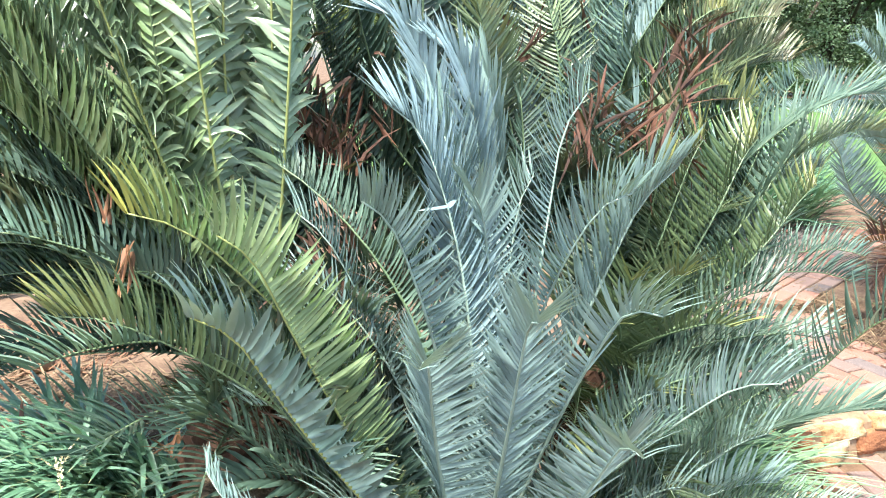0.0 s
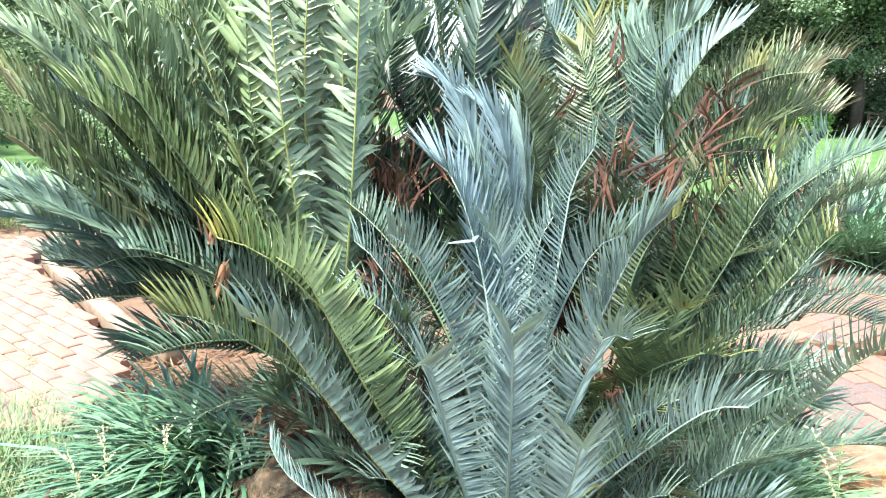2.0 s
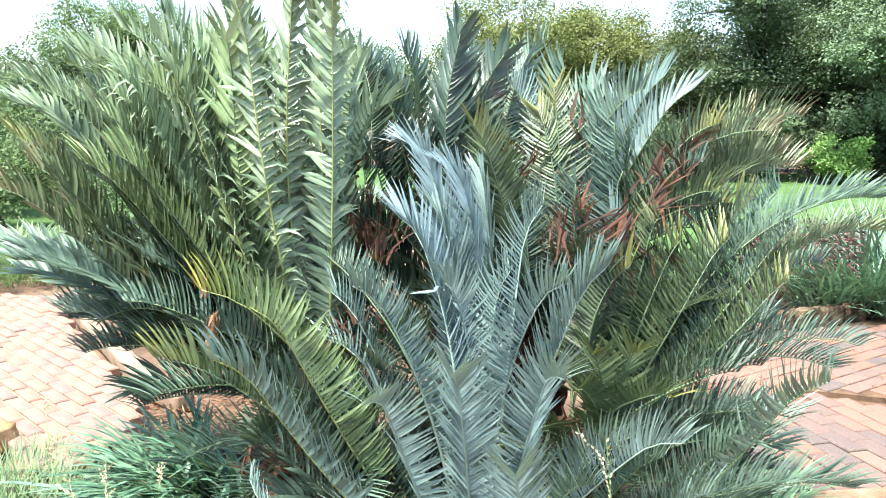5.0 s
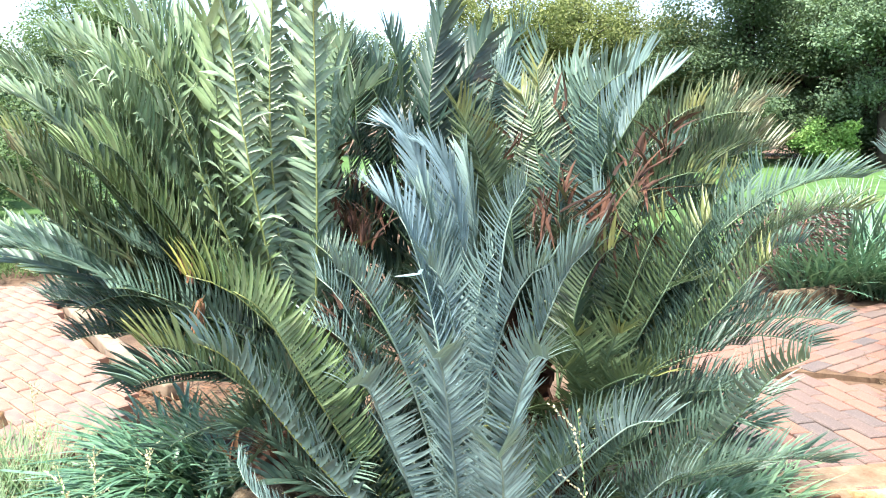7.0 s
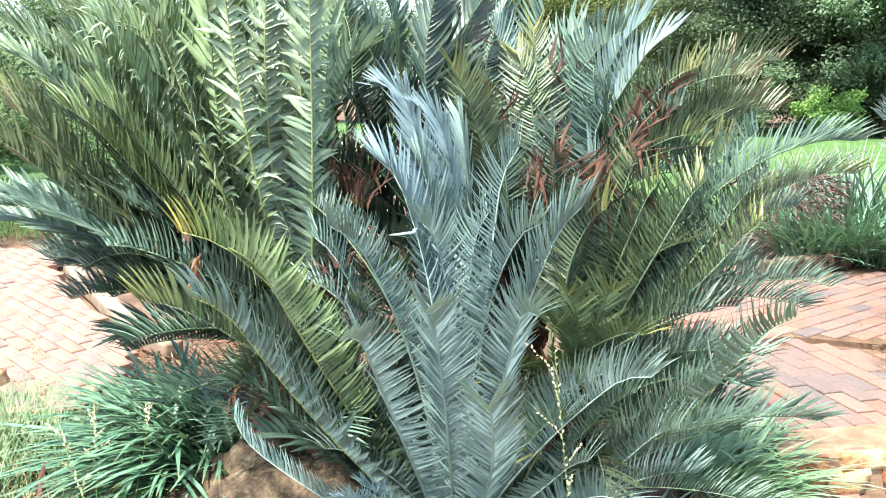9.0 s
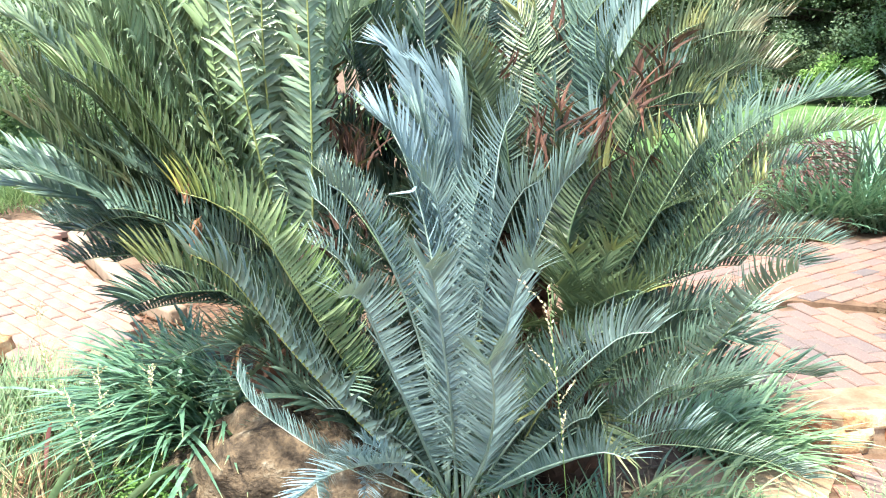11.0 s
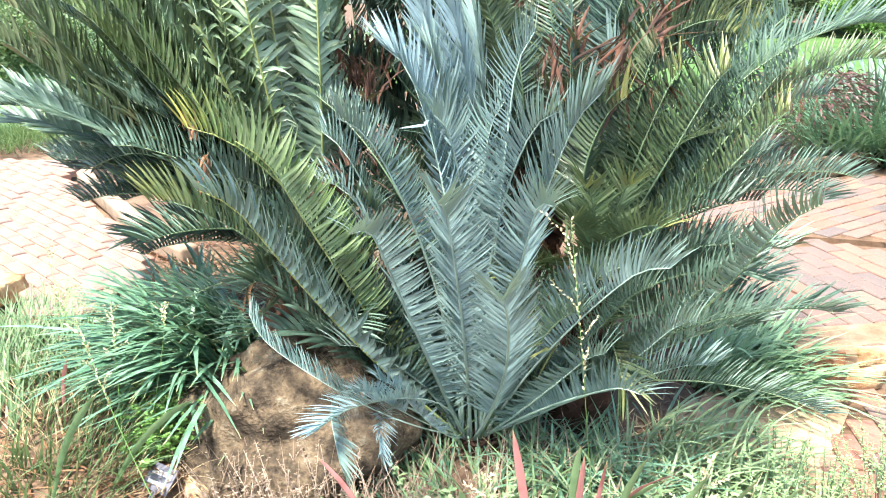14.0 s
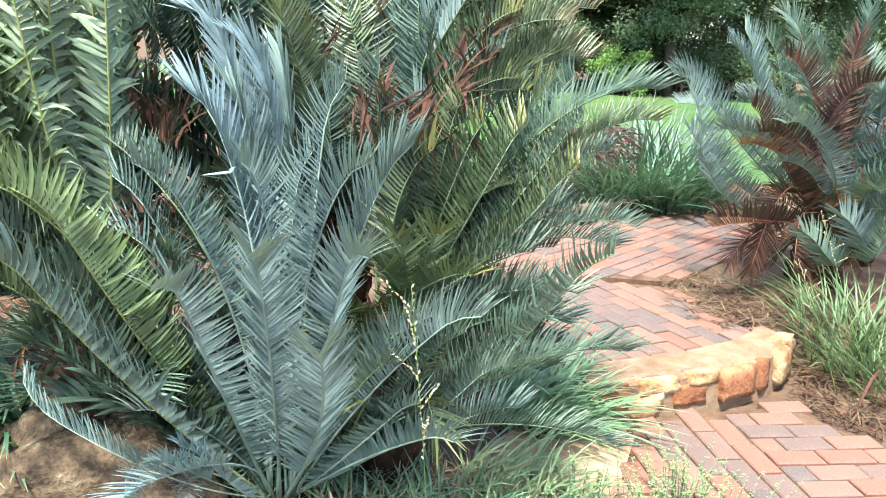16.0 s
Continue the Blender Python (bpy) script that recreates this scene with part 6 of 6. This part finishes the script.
for x, y, w, l in ((0.4, -0.48, (-.12, -.05, 1), .66), (0.46, -0.45, (.05, -.05, 1), .6), (0.55, -0.5, (.15, 0, 1), .6), (0.18, -0.46, (-.3, -.1, 1), .46), (0.68, -0.45, (.1, -.1, 1), .6),
                   (0.25, -0.45, (.1, -.1, 1), .46), (0.0, -0.4, (.5, -.1, .8), .44), (-0.98, -0.3, (.5, 0, .9), .5), (-1.15, -0.35, (.3, 0, 1), .5), (0.8, -0.4, (.2, 0, 1), .5), (0.34, -0.4, (.5, 0, 1), .5)):
    lone_blade((x, y), w, l, 0.022, GRASS, "broad fresh green grass blade")

crown_fill(cycad_a, (0.02, 0.2, 0.18), 10, 21, "fine", [BLUE, GREEN, DARK], (0.55, 0.8), (120, 190), (48, 75))
crown_fill(cycad_c, (0.46, 0.38, 0.6), 7, 22, "medium", [GREEN, DARK], (0.4, 0.6), (-30, 40), (5, 45))
dead_leaves(cycad_b, (-0.3, 0.3, 0.9), 60, 0.2, 23, DEAD)
dead_leaves(cycad_b, (-0.45, 0.25, 0.6), 70, 0.25, 24, DEAD)
dead_leaves(cycad_c, (0.4, 0.28, 0.75), 30, 0.1, 25, DEAD)
# a coiled young leaflet and a broken pale one
a = np.linspace(0, 3.4 * math.pi, 30)
r = np.linspace(0.017, 0.006, 30)
v, f, uv = tube(np.stack((-0.415 + r * np.cos(a), np.full(30, 0.19) - 0.01 * a / 10, 1.81 + r * np.sin(a)), 1), np.linspace(0.0045, 0.002, 30), 6)
mesh_object("coiled_leaflet", v, f, MINT, cycad_b, uv)
a = np.linspace(0, 2.6 * math.pi, 24)
r = np.linspace(0.017, 0.006, 24)
v, f, uv = tube(np.stack((-0.5 + r * np.cos(a), np.full(24, 0.25), 1.5 + r * np.sin(a)), 1), np.linspace(0.005, 0.002, 24), 6)
mesh_object("coiled_leaflet", v, f, MINT, cycad_b, uv)
bl = Blades()
bl.add((-0.05, -0.03, 1.232), (-1, -0.15, -0.12), (0, 0.5, 1), 0.07, 0.007, np.zeros(3))
bl.add((-0.05, -0.03, 1.232), (0.3, -0.2, 0.3), (0, 0.5, 1), 0.025, 0.014, np.zeros(3))
bl.put("broken_leaflet", PALE, cycad_a)
tuft("weed_patch", (0.1, -0.12), 500, 0.45, 0.16, 0.007, STRAP, "fine green leaves round the cycad base", "weeds", 41, 0.8, 0.4, "stuff")
tuft("leaf_litter", (0.1, 0.9), 1500, 0.9, 0.12, 0.009, LITTER, "brown litter of old leaflets on the bed", "litter", 31, lie=True, kind="stuff")
tuft("leaf_litter", (-0.6, 0.7), 900, 0.6, 0.12, 0.009, LITTER, "brown litter of old leaflets on the bed", "litter", 32, lie=True, kind="stuff")
tuft("leaf_litter", (2.5, 2.6), 400, 0.25, 0.1, 0.006, LITTER, "dry straw along the path edge", "litter", 33, lie=True, kind="stuff")

crown_fill(cycad_a, (0.02, 0.1, 0.17), 6, 52, "fine", [BLUE, GREEN], (0.4, 0.55), (140, 190), (35, 60))
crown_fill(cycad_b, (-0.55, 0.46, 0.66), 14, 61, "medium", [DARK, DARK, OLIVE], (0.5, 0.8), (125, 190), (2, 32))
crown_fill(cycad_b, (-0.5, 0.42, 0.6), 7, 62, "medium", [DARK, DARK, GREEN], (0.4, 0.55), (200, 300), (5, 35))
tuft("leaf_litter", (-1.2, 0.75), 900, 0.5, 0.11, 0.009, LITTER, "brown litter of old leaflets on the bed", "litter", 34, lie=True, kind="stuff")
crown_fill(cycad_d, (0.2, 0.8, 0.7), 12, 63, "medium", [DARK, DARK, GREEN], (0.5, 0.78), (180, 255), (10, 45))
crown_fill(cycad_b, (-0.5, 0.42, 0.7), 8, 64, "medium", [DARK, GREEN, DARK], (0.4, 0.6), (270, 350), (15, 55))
strap_clump((0.5, 0.0), 240, 0.2, 0.34, 0.01, "fine green grassy leaves at the cycad foot", 9, STRAP, 1.1, 0.5, -60, 1.2)
tuft("weed_patch", (0.55, 0.0), 320, 0.32, 0.24, 0.008, WEED, "green weeds at the foot of the cycad", "weeds", 44, 0.8, 0.4, "stuff")

# short leaves and withered leaflets close about the stems
crown_fill(cycad_a, (0.16, 0.14, 0.18), 9, 81, "fine", [BLUE, GREEN, DARK], (0.24, 0.38), (-30, 50), (38, 66))
crown_fill(cycad_a, (0.0, 0.1, 0.18), 8, 82, "fine", [BLUE, DARK], (0.24, 0.36), (150, 215), (25, 65))
for at, n, reach, k in (((-0.36, 0.42, 1.3), 40, 0.12, 91), ((-0.3, 0.5, 1.55), 24, 0.08, 92), ((0.5, 0.36, 1.36), 24, 0.08, 93), ((0.62, 0.48, 1.5), 24, 0.09, 94),
                        ((0.36, 0.5, 1.62), 18, 0.08, 95), ((0.74, 0.5, 1.48), 18, 0.08, 96), ((0.05, 0.55, 1.82), 20, 0.08, 97), ((-0.16, 0.5, 1.45), 30, 0.1, 98)):
    dead_leaves(cycad_d, at, n, reach, k, DEAD)
crown_fill(cycad_c, (0.44, 0.32, 0.66), 9, 86, "fine", [OLIVE, OLIVE, DARK], (0.3, 0.42), (215, 300), (-20, 35))
crown_fill(cycad_c, (0.48, 0.34, 0.5), 9, 87, "medium", [GREEN, DARK, DARK], (0.34, 0.5), (-22, 22), (10, 42))
lone_blade((-1.12, 0.34), (-0.1, 0, 1), 0.34, 0.012, MAROON, "dark reddish grass blade beside the strap leaves")
lone_blade((-1.02, 0.3), (-0.25, 0, 1), 0.3, 0.01, MAROON, "dark reddish grass blade beside the strap leaves")
for x, y, top in ((-1.3, 0.1, (-1.5, 0.3, 0.74)), (-1.42, 0.0, (-1.75, 0.15, 0.7)), (-1.2, -0.05, (-1.36, 0.1, 0.66)), (-0.95, -0.2, (-0.9, 0.0, 0.66))):
    seed_stalk((x, y), top, "thin leaning grass stalk with small seed head", 11 + int(10 * abs(x)), 0.04, 0.7)
tuft("dry_grass", (-1.2, -0.2), 420, 0.45, 0.22, 0.004, HAY, "dry straw among the weedy grass", "grass", 101, 0.8, 0.3, "stuff")
tuft("dry_grass", (0.9, -0.1), 260, 0.4, 0.24, 0.004, HAY, "dry straw among the weeds by the path", "grass", 102, 0.9, 0.4, "stuff")
tuft("leaf_litter", (-1.15, -0.1), 500, 0.5, 0.09, 0.008, STRAWY, "brown fallen leaflets on the soil", "litter", 103, lie=True, kind="stuff")
tuft("leaf_litter", (0.75, -0.05), 420, 0.5, 0.09, 0.007, HAY, "dry straw on the sandy earth", "litter", 104, lie=True, kind="stuff")
lone_blade((0.72, -0.3), (0.5, 0.1, 0.6), 0.34, 0.016, CRIMSON, RED, (0.4, 0, -.5))
lone_blade((0.42, -0.36), (0.7, 0.05, 0.5), 0.24, 0.014, CRIMSON, RED, (0.2, 0, -.4))
crown_fill(cycad_r, (3.5, 2.36, 0.56), 8, 111, "fine", [BLUE, BLUE, GREEN], (0.6, 0.85), (240, 300), (12, 48), big=1.1)
tuft("weed_grass", (3.1, 1.5), 220, 0.3, 0.5, 0.01, GRASS, "tall green grass beside the litter", "grass", 112, 0.6, 0.4, "stuff")
tuft("leaf_litter", (2.95, 1.75), 500, 0.5, 0.12, 0.008, DEAD, "dark brown fallen leaflets under the cycad", "litter", 113, lie=True, kind="stuff")
tuft("leaf_litter", (2.85, 1.0), 260, 0.35, 0.1, 0.008, DEAD, "dark brown fallen leaflets beside the path", "litter", 114, lie=True, kind="stuff")
